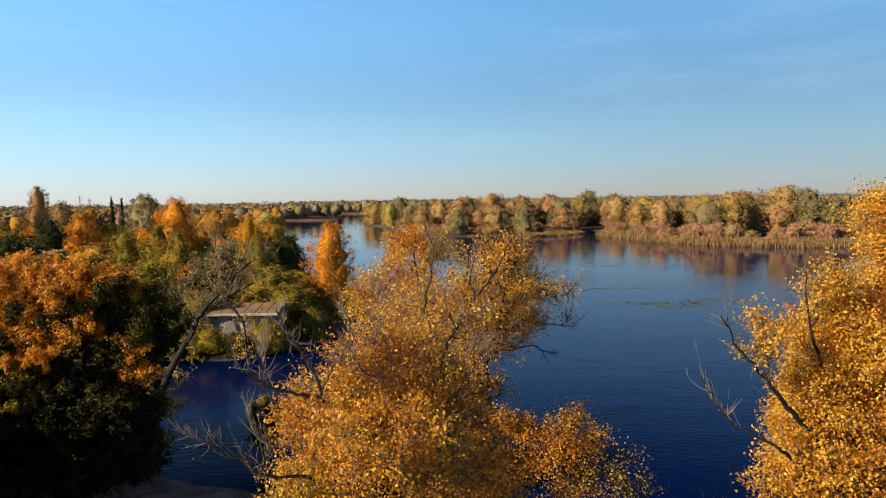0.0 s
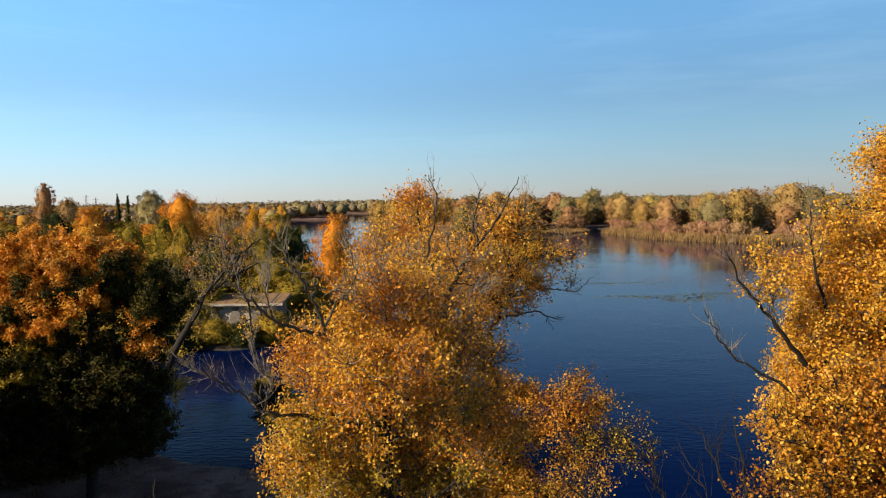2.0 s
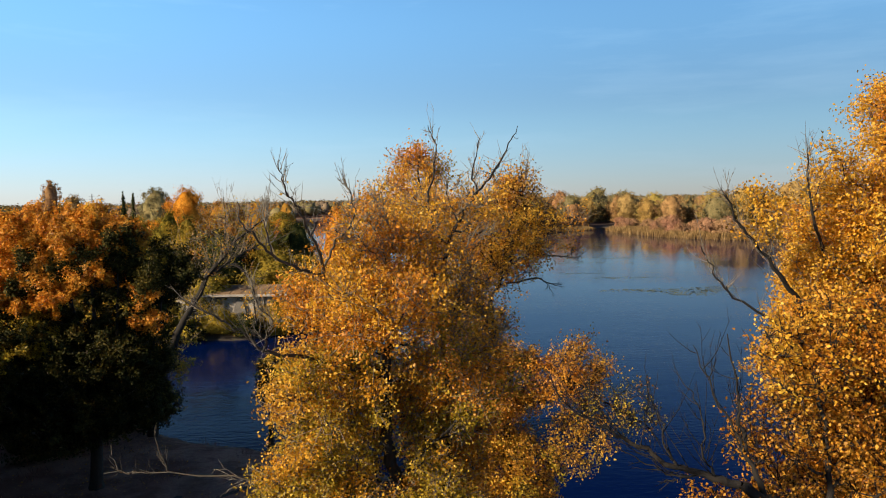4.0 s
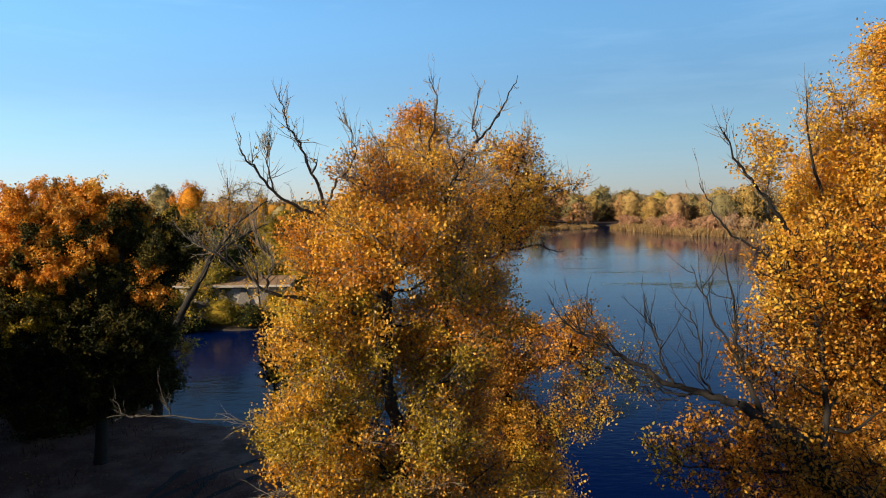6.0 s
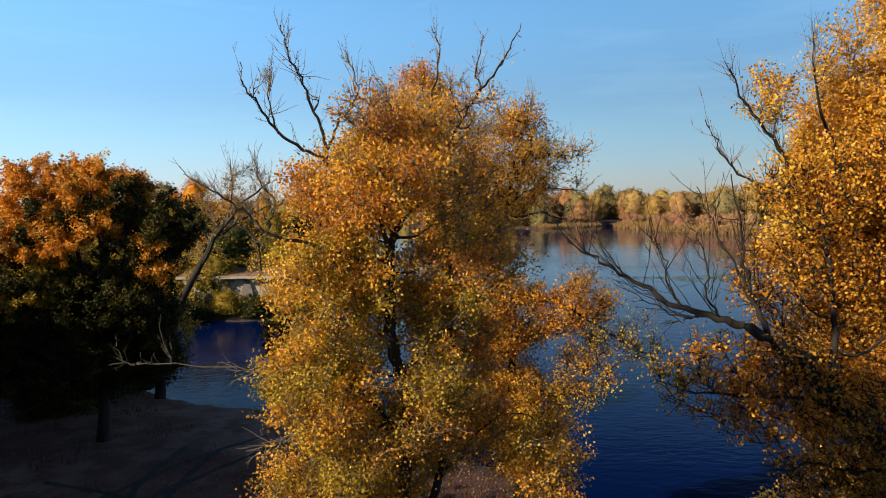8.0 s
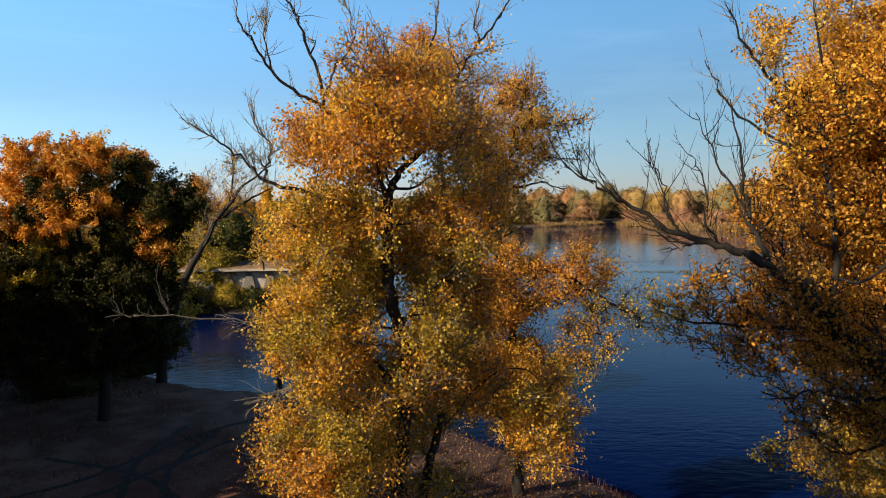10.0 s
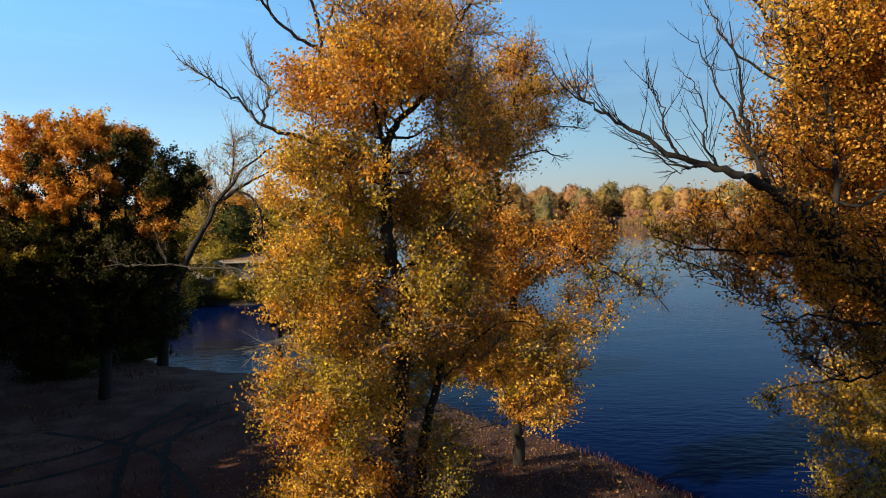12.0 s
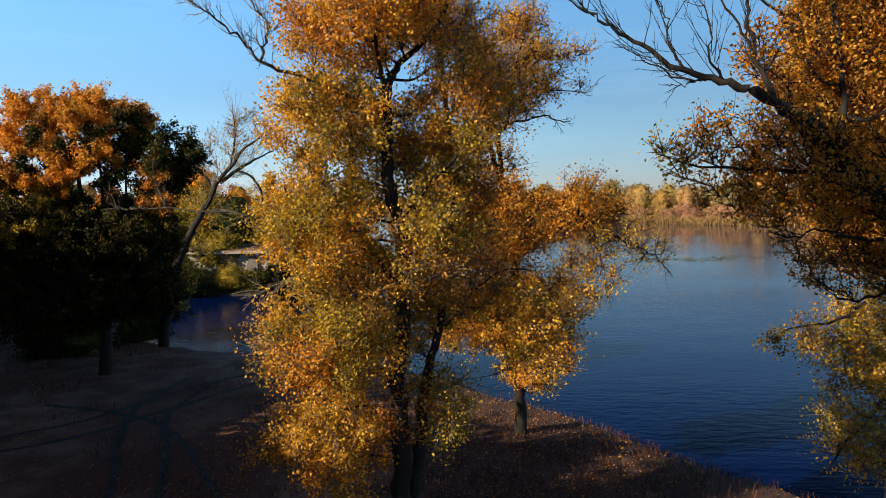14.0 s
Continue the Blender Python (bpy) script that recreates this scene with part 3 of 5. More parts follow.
def cottonwood_gold():
    rng = np.random.default_rng(11)
    tree = thing("cottonwood_tree", "tall golden cottonwood with bare upper twigs on the river bank", "tree", "cottonwoods on the bank")
    limbs = [
        ([(-1.2, 14.5, 2.1), (-1.23, 14.5, 3.92), (-1.22, 14.5, 5.43), (-1.25, 14.5, 6.8), (-1.11, 14.5, 8.39), (-1.13, 14.4, 9.85), (-1.32, 14.4, 10.69), (-1.37, 14.3, 11.51), (-1.32, 14.2, 12.54), (-1.24, 14.2, 13.0)], 0.24, 0.1),
        ([(-1.05, 14.6, 2.1), (-1.0, 14.6, 3.87), (-0.81, 14.7, 5.11), (-0.7, 14.8, 6.34), (-0.53, 14.9, 6.95), (-0.26, 15.1, 8.05), (-0.11, 15.2, 9.55), (-0.02, 15.5, 11.06), (-0.2, 16.4, 13.0), (-0.5, 18.0, 15.0), (-0.85, 19.6, 16.8)], 0.17, 0.03),
        # the left bough and its bare forks
        ([(-1.3, 14.2, 12.6), (-1.51, 14.2, 13.4), (-1.93, 13.9, 13.87), (-2.45, 13.4, 14.45), (-2.86, 12.9, 14.71), (-3.15, 12.3, 15.01), (-3.3, 11.7, 15.4), (-3.39, 11.3, 15.64), (-3.39, 11.1, 15.98)], 0.065, 0.008),
        ([(-2.45, 13.4, 14.45), (-2.39, 13.0, 14.89), (-2.51, 12.5, 15.36), (-2.57, 12.0, 15.84), (-2.69, 11.5, 16.18), (-2.76, 11.3, 16.6)], 0.045, 0.007),
        ([(-2.4, 13.3, 14.7), (-2.11, 13.0, 15.21), (-1.78, 12.9, 15.56), (-1.76, 12.8, 16.07), (-2.0, 12.8, 16.41)], 0.03, 0.006),
        ([(-3.15, 12.3, 15.01), (-3.18, 12.0, 15.46), (-3.14, 12.0, 15.85)], 0.022, 0.006),
        # the leader and its bare forks
        ([(-1.28, 14.3, 12.8), (-1.03, 14.6, 13.32), (-0.43, 14.9, 13.92), (-0.11, 15.1, 14.46), (-0.02, 15.3, 14.93), (0.25, 15.3, 15.49), (0.67, 15.4, 16.09), (1.08, 15.5, 16.65), (1.39, 15.6, 17.16), (1.61, 15.6, 17.61)], 0.085, 0.008),
        ([(0.67, 15.4, 16.09), (0.61, 15.5, 16.7), (0.77, 15.6, 17.35)], 0.03, 0.007),
        ([(-0.02, 15.3, 14.93), (-0.3, 15.5, 15.37), (-0.46, 15.7, 15.87), (-0.29, 15.9, 16.6), (-0.27, 16, 17.33), (-0.42, 16, 17.7)], 0.05, 0.007),
        ([(0.25, 15.3, 15.49), (0.05, 15.2, 15.9), (-0.02, 15.1, 16.4)], 0.025, 0.006),
        # the low left bough, bare towards its end
        ([(-1.3, 14.4, 12.1), (-2.31, 13.9, 12.63), (-2.96, 13.5, 12.84), (-3.61, 13.1, 13.08), (-3.86, 12.9, 13.43), (-4.21, 12.7, 13.74), (-4.58, 12.5, 14.01), (-4.92, 12.4, 14.22)], 0.06, 0.008),
        ([(-3.61, 13.1, 13.08), (-3.46, 13.0, 13.47), (-3.38, 12.9, 13.71), (-3.64, 12.8, 14.1), (-3.7, 12.8, 14.5)], 0.035, 0.007),
        # the long dead limb
        ([(-1.25, 14.4, 9.5), (-2.41, 14.3, 9.67), (-3.23, 14.2, 9.85), (-3.92, 14.1, 10.03), (-4.72, 14, 10.22), (-5.91, 14, 10.31), (-6.63, 14, 10.32), (-7.33, 14, 10.3)], 0.034, 0.009),
        ([(-6.63, 14, 10.32), (-6.97, 14, 10.36), (-7.15, 14, 10.77)], 0.02, 0.007),
        ([(-5.91, 14, 10.31), (-6.1, 14, 10.7), (-6.2, 14, 11.3)], 0.018, 0.006),
        # leafy boughs
        ([(-1.2, 14.4, 9.9), (-0.5, 14.2, 10.7), (0.2, 14.1, 11.4), (0.6, 14.2, 12.4)], 0.06, 0.02),
        ([(-1.2, 14.5, 6.9), (-2.0, 14.0, 7.5), (-2.8, 13.6, 7.7), (-3.5, 13.4, 7.3)], 0.06, 0.02),
        ([(-1.15, 14.5, 8.6), (-2.0, 14.6, 9.4), (-2.9, 14.8, 9.7)], 0.06, 0.02),
        ([(-0.45, 15.0, 7.3), (0.6, 15.1, 8.5), (1.6, 15.2, 8.8), (2.4, 15.2, 8.0)], 0.032, 0.01),
        ([(-1.35, 14.3, 12.2), (-1.4, 13.4, 13.2), (-1.3, 12.4, 14.0), (-1.2, 11.6, 14.4)], 0.06, 0.015),
        ([(-1.2, 14.5, 5.4), (-1.9, 14.2, 6.0), (-2.8, 13.9, 5.9), (-3.5, 13.8, 5.4)], 0.05, 0.015),
    ]
    G, O, V, B = 0, 1, 2, 3
    lobes = [
        (-2.75, 14.0, 5.55, 1.3, 1.2, 0.85, 1.0, [G, G, G, O, V]), (-2.35, 13.9, 4.6, 0.5, 0.5, 0.5, 0.9, [G, G, V]), (-3.9, 13.9, 5.3, 0.5, 0.6, 0.45, 0.8, [G, G, O]),
        (-0.35, 14.6, 5.9, 0.75, 0.9, 0.95, 0.5, [V, V, B]),
        (-2.75, 14.1, 7.6, 1.35, 1.4, 1.15, 0.9, [G, V, V, O]), (-1.1, 15.3, 8.4, 1.3, 1.2, 1.5, 0.85, [V, V, V, G]),
        (-2.8, 14.2, 9.8, 1.3, 1.5, 1.2, 1.0, [G, G, V, V]), (-0.5, 14.0, 9.6, 0.9, 0.9, 1.2, 0.75, [V, V, G, B]),
        (-2.5, 14.2, 12.0, 1.25, 1.5, 1.1, 0.9, [G, G, V, V]), (-0.8, 15.0, 11.5, 1.3, 1.3, 1.3, 0.7, [V, G, V, O]),
        (-2.2, 13.9, 13.9, 1.25, 1.4, 1.0, 0.85, [G, G, O]), (0.3, 14.8, 13.0, 0.9, 1.2, 1.1, 0.5, [G, O, V]),
        (-1.0, 14.5, 14.8, 1.05, 1.3, 1.1, 0.9, [G, O, G]), (0.25, 15.0, 14.3, 0.8, 1.0, 1.0, 0.3, [G, O]),
        (-0.3, 16.2, 15.9, 0.55, 0.6, 0.6, 0.5, [G, G, O]),
        (-0.9, 20.0, 16.7, 1.0, 1.0, 0.75, 0.9, [G, G, G, O]), (-1.6, 19.6, 15.8, 1.1, 1.1, 0.9, 0.6, [G, G, O]), (-0.5, 18.6, 15.2, 1.1, 1.1, 1.1, 0.35, [G, O]),
        (-1.2, 12.2, 14.1, 1.15, 1.1, 0.75, 0.85, [G, G, O]), (0.5, 14.0, 12.4, 0.9, 1.0, 0.9, 0.7, [G, V, O]), (0.2, 16.2, 10.3, 1.1, 1.1, 1.1, 0.7, [O, B, G]),
        (0.6, 15.4, 8.6, 0.9, 0.9, 1.0, 0.5, [O, V, B]), (-1.9, 13.2, 6.9, 0.9, 0.6, 1.0, 0.8, [G, G, V]), (-1.7, 13.3, 9.2, 0.8, 0.5, 1.0, 0.55, [V, G]), (1.9, 15.2, 8.1, 1.0, 0.9, 0.85, 0.75, [G, V, O, G]), (2.1, 15.2, 6.9, 0.6, 0.6, 0.6, 0.5, [G, G, O]), (-1.7, 13.6, 15.4, 0.75, 0.9, 0.55, 0.35, [G, O]), (0.6, 15.2, 15.4, 0.6, 0.7, 0.6, 0.2, [G, O]),
    ]
    clumps = clumps_in(lobes, rng, 0.5, 0.4, 0.68)
    clumps = [c for c in clumps if not (abs(c[0][0] + 1.2) < 0.45 and c[0][1] < 14.5 and c[0][2] < 12.5 and rng.random() < 0.3)]
    fine = [(-2.4, 12.6, 15.6), (-2.6, 11.9, 15.9), (-1.8, 12.9, 15.9), (-3.2, 12.1, 15.3), (-3.3, 11.5, 15.6), (-1.3, 14, 16.0), (0.3, 15.4, 16.4), (0.7, 15.4, 16.6), (1.2, 15.5, 16.8),
            (-0.3, 15.9, 16.9), (-4.4, 12.6, 13.9), (-3.6, 12.9, 13.5), (1.0, 15.3, 15.9), (0.5, 15.2, 15.4)]
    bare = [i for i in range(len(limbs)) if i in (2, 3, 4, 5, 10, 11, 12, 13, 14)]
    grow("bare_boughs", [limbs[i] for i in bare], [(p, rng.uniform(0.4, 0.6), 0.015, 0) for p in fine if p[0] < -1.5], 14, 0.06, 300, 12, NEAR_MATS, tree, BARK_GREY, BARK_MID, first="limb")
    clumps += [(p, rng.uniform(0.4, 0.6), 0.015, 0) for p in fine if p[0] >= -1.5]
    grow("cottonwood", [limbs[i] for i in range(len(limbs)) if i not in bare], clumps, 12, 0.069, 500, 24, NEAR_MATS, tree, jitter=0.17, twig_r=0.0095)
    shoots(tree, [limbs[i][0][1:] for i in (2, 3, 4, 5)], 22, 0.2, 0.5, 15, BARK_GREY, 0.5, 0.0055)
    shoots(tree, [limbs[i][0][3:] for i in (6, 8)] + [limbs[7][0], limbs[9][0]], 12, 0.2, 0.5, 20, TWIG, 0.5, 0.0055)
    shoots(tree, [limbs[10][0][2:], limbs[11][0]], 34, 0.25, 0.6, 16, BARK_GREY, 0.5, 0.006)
    shoots(tree, [limbs[12][0][4:], limbs[13][0], limbs[14][0]], 6, 0.2, 0.45, 17, BARK_MID, 0.4, 0.005)
    shoots(tree, [limbs[12][0][1:5], [(-2.4, 14.2, 9.2), (-3.4, 14.0, 8.8), (-4.2, 13.9, 8.4)]], 30, 0.4, 1.0, 18, BARK_GREY, -0.1, 0.006)
    shoots(tree, [[(-1.3, 14.2, 14.0), (-1.7, 13.5, 14.8), (-2.0, 13.1, 15.4)], [(-1.0, 14.2, 14.4), (-1.1, 13.7, 15.3), (-1.3, 13.4, 16.0)], [(-0.5, 14.4, 14.2), (0.2, 14.4, 14.8), (0.9, 14.6, 15.3)]], 20, 0.3, 0.7, 19, BARK_GREY, 0.4, 0.0055)


def cottonwood_brown():
    rng = np.random.default_rng(21)
    tree = thing("cottonwood_tree", "brown-orange cottonwood leaning over the water's edge", "tree", "cottonwoods on the bank")
    limbs = [
        ([(2.15, 24, 1.6), (2.01, 24, 3.49), (1.83, 24, 4.7), (1.99, 24, 6.71), (1.82, 24, 8.69), (1.56, 24, 10.86), (1.42, 24, 12.42), (1.79, 24, 13.37), (2.1, 24, 15.09), (2.41, 24, 16.41)], 0.25, 0.02),
        ([(1.56, 24, 10.86), (1.15, 24, 12.23), (1.01, 24, 13.39), (0.75, 24, 14.94), (0.87, 24, 16.46)], 0.12, 0.02),
        ([(1.82, 24, 8.69), (2.48, 23.5, 9.87), (3.3, 23.2, 10.24), (4.11, 23, 9.47), (4.65, 22.9, 8.53), (4.9, 22.8, 7.03)], 0.11, 0.015),
        ([(3.3, 23.2, 10.24), (4.67, 23, 9.46), (5.55, 22.8, 8.89), (6.45, 22.7, 8.42), (6.97, 22.6, 7.77)], 0.06, 0.012),
        ([(1.6, 24, 13.0), (2.46, 24, 13.13), (3.03, 23.9, 13.24), (3.5, 23.8, 13.02), (3.88, 23.8, 13.01)], 0.05, 0.01),
        ([(1.79, 24, 13.4), (2.55, 23.8, 14.0), (3.31, 23.7, 14.06), (4.43, 23.6, 13.92)], 0.05, 0.012),
        ([(1.9, 24, 14.1), (2.76, 23.8, 15.03), (3.7, 23.7, 15.27), (4.6, 23.6, 15.32)], 0.05, 0.012),
        ([(1.95, 24, 6.3), (2.6, 23.6, 7.0), (3.3, 23.3, 6.9), (3.8, 23.2, 6.2)], 0.06, 0.015),
        ([(1.85, 24, 8.2), (0.8, 23.6, 9.2), (-0.2, 23.4, 9.5), (-0.9, 23.3, 9.0)], 0.08, 0.02),
        ([(2.0, 24, 5.6), (1.2, 23.6, 6.3), (0.3, 23.4, 6.4), (-0.4, 23.3, 5.9)], 0.05, 0.015),
    ]
    G, O, V, B = 0, 1, 2, 3
    lobes = [
        (1.7, 24, 14.7, 1.9, 1.7, 1.9, 0.5, [G, G, O]), (3.3, 23.7, 14.8, 1.2, 1.0, 1.0, 0.25, [B, O, G]), (2.0, 24, 16.3, 1.3, 1.2, 0.7, 0.4, [G, O, B]),
        (0.0, 24, 12.2, 1.3, 1.3, 1.4, 0.55, [O, G, G]), (1.6, 24.2, 11.5, 0.8, 0.7, 0.9, 0.25, [B, O]),
        (1.0, 23.6, 9.7, 2.6, 1.8, 1.6, 0.75, [B, B, O]), (4.0, 23.1, 10.1, 1.6, 1.2, 1.1, 0.6, [B, O, O]), (6.0, 22.8, 8.9, 1.1, 0.8, 1.0, 0.16, [B, V]),
        (1.9, 23.6, 6.5, 2.1, 1.6, 1.6, 0.8, [O, G, V, B]), (4.3, 22.9, 7.9, 1.0, 0.9, 1.4, 0.4, [G, V, B]), (2.5, 23.6, 4.7, 1.3, 1.1, 0.8, 0.75, [G, O, G]),
        (-0.3, 23.6, 6.7, 1.2, 1.2, 1.6, 0.6, [B, O, V]),
    ]
    clumps = clumps_in(lobes, rng, 0.64, 0.5, 0.85)
    grow("cottonwood", limbs, clumps, 22, 0.086, 420, 20, NEAR_MATS, tree, BARK, twig_r=0.009, jitter=0.17)
    shoots(tree, [limbs[0][0][6:], limbs[1][0][1:], limbs[5][0], limbs[6][0], [(2.1, 24, 15.1), (2.6, 24, 16.4), (2.7, 24, 17.2)]], 22, 0.5, 1.3, 25, TWIG, 0.4, 0.008)
    shoots(tree, [limbs[4][0][1:]], 8, 0.3, 0.7, 27, BARK, 0.1, 0.008)
    shoots(tree, [limbs[2][0][2:], limbs[3][0]], 18, 0.5, 1.1, 26, BARK, -0.25, 0.008)


def cottonwood_right():
    rng = np.random.default_rng(31)
    tree = thing("cottonwood_tree", "bright golden cottonwood with one bare forked bough", "tree", "cottonwoods on the bank")
    limbs = [
        ([(9.6, 15, 2.0), (9.6, 15, 5), (9.5, 15, 9), (9.4, 15, 13), (9.8, 15, 16), (10.5, 15, 18)], 0.28, 0.015),
        ([(9.4, 15, 11.4), (8.0, 14.3, 12.9), (6.9, 13.6, 14.0), (6.25, 13.3, 14.7), (5.55, 13.0, 15.45), (5.1, 12.75, 16.1)], 0.09, 0.01),
        ([(7.7, 14.1, 12.3), (6.58, 13, 13.3), (5.9, 12.85, 13.75), (5.26, 12.7, 14.15), (4.9, 12.6, 14.6), (4.65, 12.5, 15.05)], 0.045, 0.008),
        ([(9.4, 15, 12), (8.3, 14.6, 14), (7.5, 14.2, 15.6), (7.3, 14.0, 16.9)], 0.07, 0.01),
        ([(9.5, 15, 8), (8.6, 14.2, 8.2), (7.6, 13.6, 7.9), (6.3, 13.3, 7.65)], 0.07, 0.012),
        ([(9.6, 15, 6), (8.8, 14, 6.2), (7.9, 13.5, 5.6), (7.1, 13.3, 4.8)], 0.06, 0.012),
        ([(9.5, 15, 9.6), (8.4, 14.2, 10.8), (7.2, 13.6, 11.6), (6.6, 13.4, 12.4)], 0.07, 0.02),
    ]
    G, O, V, Y = 0, 1, 2, 5
    lobes = [
        (9.6, 15, 10.2, 1.7, 1.7, 1.6, 1.0, [G, O]), (9.3, 15, 12.6, 2.1, 2.0, 1.7, 1.0, [G, G, O]), (9.6, 15, 15.0, 1.9, 1.9, 1.6, 1.0, [G, G, O]), (10.3, 15, 17.3, 1.3, 1.3, 1.5, 1.0, [G, G, O]),
        (7.3, 13.8, 12.6, 1.0, 1.0, 0.9, 0.8, [G, O]), (7.7, 14.1, 14.2, 0.8, 0.9, 0.8, 0.8, [G, G]), (6.35, 13.4, 15.45, 0.42, 0.45, 0.55, 1.0, [G]), (7.9, 14.2, 16.4, 0.6, 0.6, 0.8, 0.7, [G, G]),
        (8.2, 13.6, 5.7, 0.85, 0.9, 1.1, 0.55, [Y, V, G]), (8.3, 13.7, 7.3, 0.8, 1.0, 1.1, 0.7, [Y, G, V]), (6.7, 13.3, 7.55, 0.55, 0.4, 0.32, 0.8, [G, Y]),
    ]
    clumps = clumps_in(lobes, rng, 0.46, 0.4, 0.64)
    clumps += [(p, rng.uniform(0.35, 0.5), 0.0, 0) for p in ((5.2, 12.8, 16.0), (5.5, 13, 15.5), (5.9, 13.2, 15.1), (5.2, 12.7, 14.3), (6.2, 13.3, 14.8), (7.3, 14, 16.8), (7.4, 14.1, 16.2))]
    grow("cottonwood", limbs, clumps, 32, 0.067, 560, 22, NEAR_MATS, tree, jitter=0.17)
    shoots(tree, [limbs[1][0][2:], limbs[2][0], limbs[3][0][1:]], 16, 0.3, 0.9, 35, BARK_GREY, 0.6, 0.006)


def cottonwood_leaning():
    rng = np.random.default_rng(41)
    tree = thing("cottonwood_tree", "leaning dark-barked cottonwood with orange leaves and a long bare bough", "tree", "cottonwoods on the bank")
    limbs = [
        ([(8.6, 9.4, 2.0), (8.2, 9.4, 5), (7.4, 9.5, 8), (6.6, 9.5, 9.6), (6.08, 9.5, 10.2), (5.5, 9.52, 10.72), (5.05, 9.58, 11.28), (4.62, 9.6, 11.6), (4.2, 9.6, 11.8)], 0.3, 0.075),
        ([(4.2, 9.6, 11.8), (3.78, 9.6, 11.94), (3.25, 9.58, 12.1), (2.8, 9.53, 12.38), (2.32, 9.48, 12.66), (1.95, 9.43, 12.88), (1.67, 9.4, 13.05)], 0.065, 0.007),
        ([(4.57, 9.6, 11.6), (4.39, 9.65, 12.13), (4.25, 9.7, 12.73), (4.21, 9.7, 13.19), (4.07, 9.75, 13.97)], 0.055, 0.008),
        ([(3.9, 9.6, 11.92), (3.7, 9.6, 12.3), (3.68, 9.65, 12.8), (3.5, 9.7, 13.2)], 0.024, 0.006),
        ([(3.3, 9.55, 12.1), (3.1, 9.5, 12.45), (3.05, 9.5, 12.8), (2.85, 9.5, 13.1)], 0.024, 0.006),
        ([(3.79, 9.6, 11.93), (3.24, 9.55, 11.98), (2.88, 9.5, 12.14), (2.33, 9.45, 12.45)], 0.022, 0.005),
        ([(3.64, 9.6, 11.93), (3.33, 9.6, 11.88), (3.1, 9.6, 11.89)], 0.014, 0.005),
        ([(4.39, 9.65, 12.13), (4.1, 9.7, 12.7), (3.8, 9.75, 13.3), (3.6, 9.8, 13.8)], 0.026, 0.006),
        ([(7.4, 9.5, 8), (7.5, 9.8, 10.5), (7.2, 10, 12.5), (6.8, 10, 14)], 0.14, 0.03),
        ([(5.5, 9.6, 10.72), (5.6, 9.8, 12), (5.4, 9.9, 13.4)], 0.07, 0.02),
        ([(6.1, 9.6, 10.15), (5.5, 9.8, 10.55), (4.95, 9.85, 10.66), (4.28, 9.85, 10.7), (3.58, 9.85, 10.78), (3.05, 9.85, 10.95)], 0.05, 0.01),
        ([(6.5, 9.6, 9.7), (5.7, 9.5, 9.7), (5.2, 9.45, 9.85), (4.75, 9.4, 9.75), (4.4, 9.4, 9.85)], 0.035, 0.007),
        ([(7.0, 9.6, 8.9), (6.4, 9.7, 9.0), (5.9, 9.8, 8.8), (5.5, 9.8, 8.9)], 0.04, 0.01),
    ]
    G, O, V, B = 0, 1, 2, 3
    lobes = [
        (3.32, 9.9, 11.0, 0.36, 0.3, 0.36, 0.55, [B, V, B]), (4.05, 10.0, 10.95, 0.75, 0.5, 0.7, 0.55, [B, O, O]), (4.9, 10.2, 10.7, 0.8, 0.6, 0.85, 0.8, [B, O, O]), (5.7, 10.3, 10.9, 0.8, 0.7, 1.1, 0.8, [B, O, O]),
        (5.7, 10.2, 9.4, 0.75, 0.5, 0.5, 0.5, [B, B]), (6.6, 10.3, 9.8, 0.9, 0.7, 0.9, 0.8, [B, O]), (5.6, 9.1, 10.6, 0.8, 0.3, 0.8, 0.6, [B, B, O]), (4.7, 9.25, 11.2, 0.6, 0.25, 0.45, 0.45, [B, O]), (6.5, 9.0, 9.3, 0.8, 0.35, 0.8, 0.6, [B]),
        (4.9, 10.1, 12.4, 0.75, 0.6, 0.6, 0.6, [O, B, O]), (5.8, 10.2, 12.5, 1.0, 0.8, 0.8, 0.9, [O, O, B]), (6.0, 10.1, 13.7, 1.1, 0.9, 0.8, 0.9, [O, G, O]), (5.05, 9.5, 13.7, 0.7, 0.6, 0.6, 0.7, [O, G]), (7.3, 10, 12.8, 1.1, 1.0, 1.7, 0.9, [O, B, G]),
    ]
    clumps = clumps_in(lobes, rng, 0.31, 0.28, 0.44)
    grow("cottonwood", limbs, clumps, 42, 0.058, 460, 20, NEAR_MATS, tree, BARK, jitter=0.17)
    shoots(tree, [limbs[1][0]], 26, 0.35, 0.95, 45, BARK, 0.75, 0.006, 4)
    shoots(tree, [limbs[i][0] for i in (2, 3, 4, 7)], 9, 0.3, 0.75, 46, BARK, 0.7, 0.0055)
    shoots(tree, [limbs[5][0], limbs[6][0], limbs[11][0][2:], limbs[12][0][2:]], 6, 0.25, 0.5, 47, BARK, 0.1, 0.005)


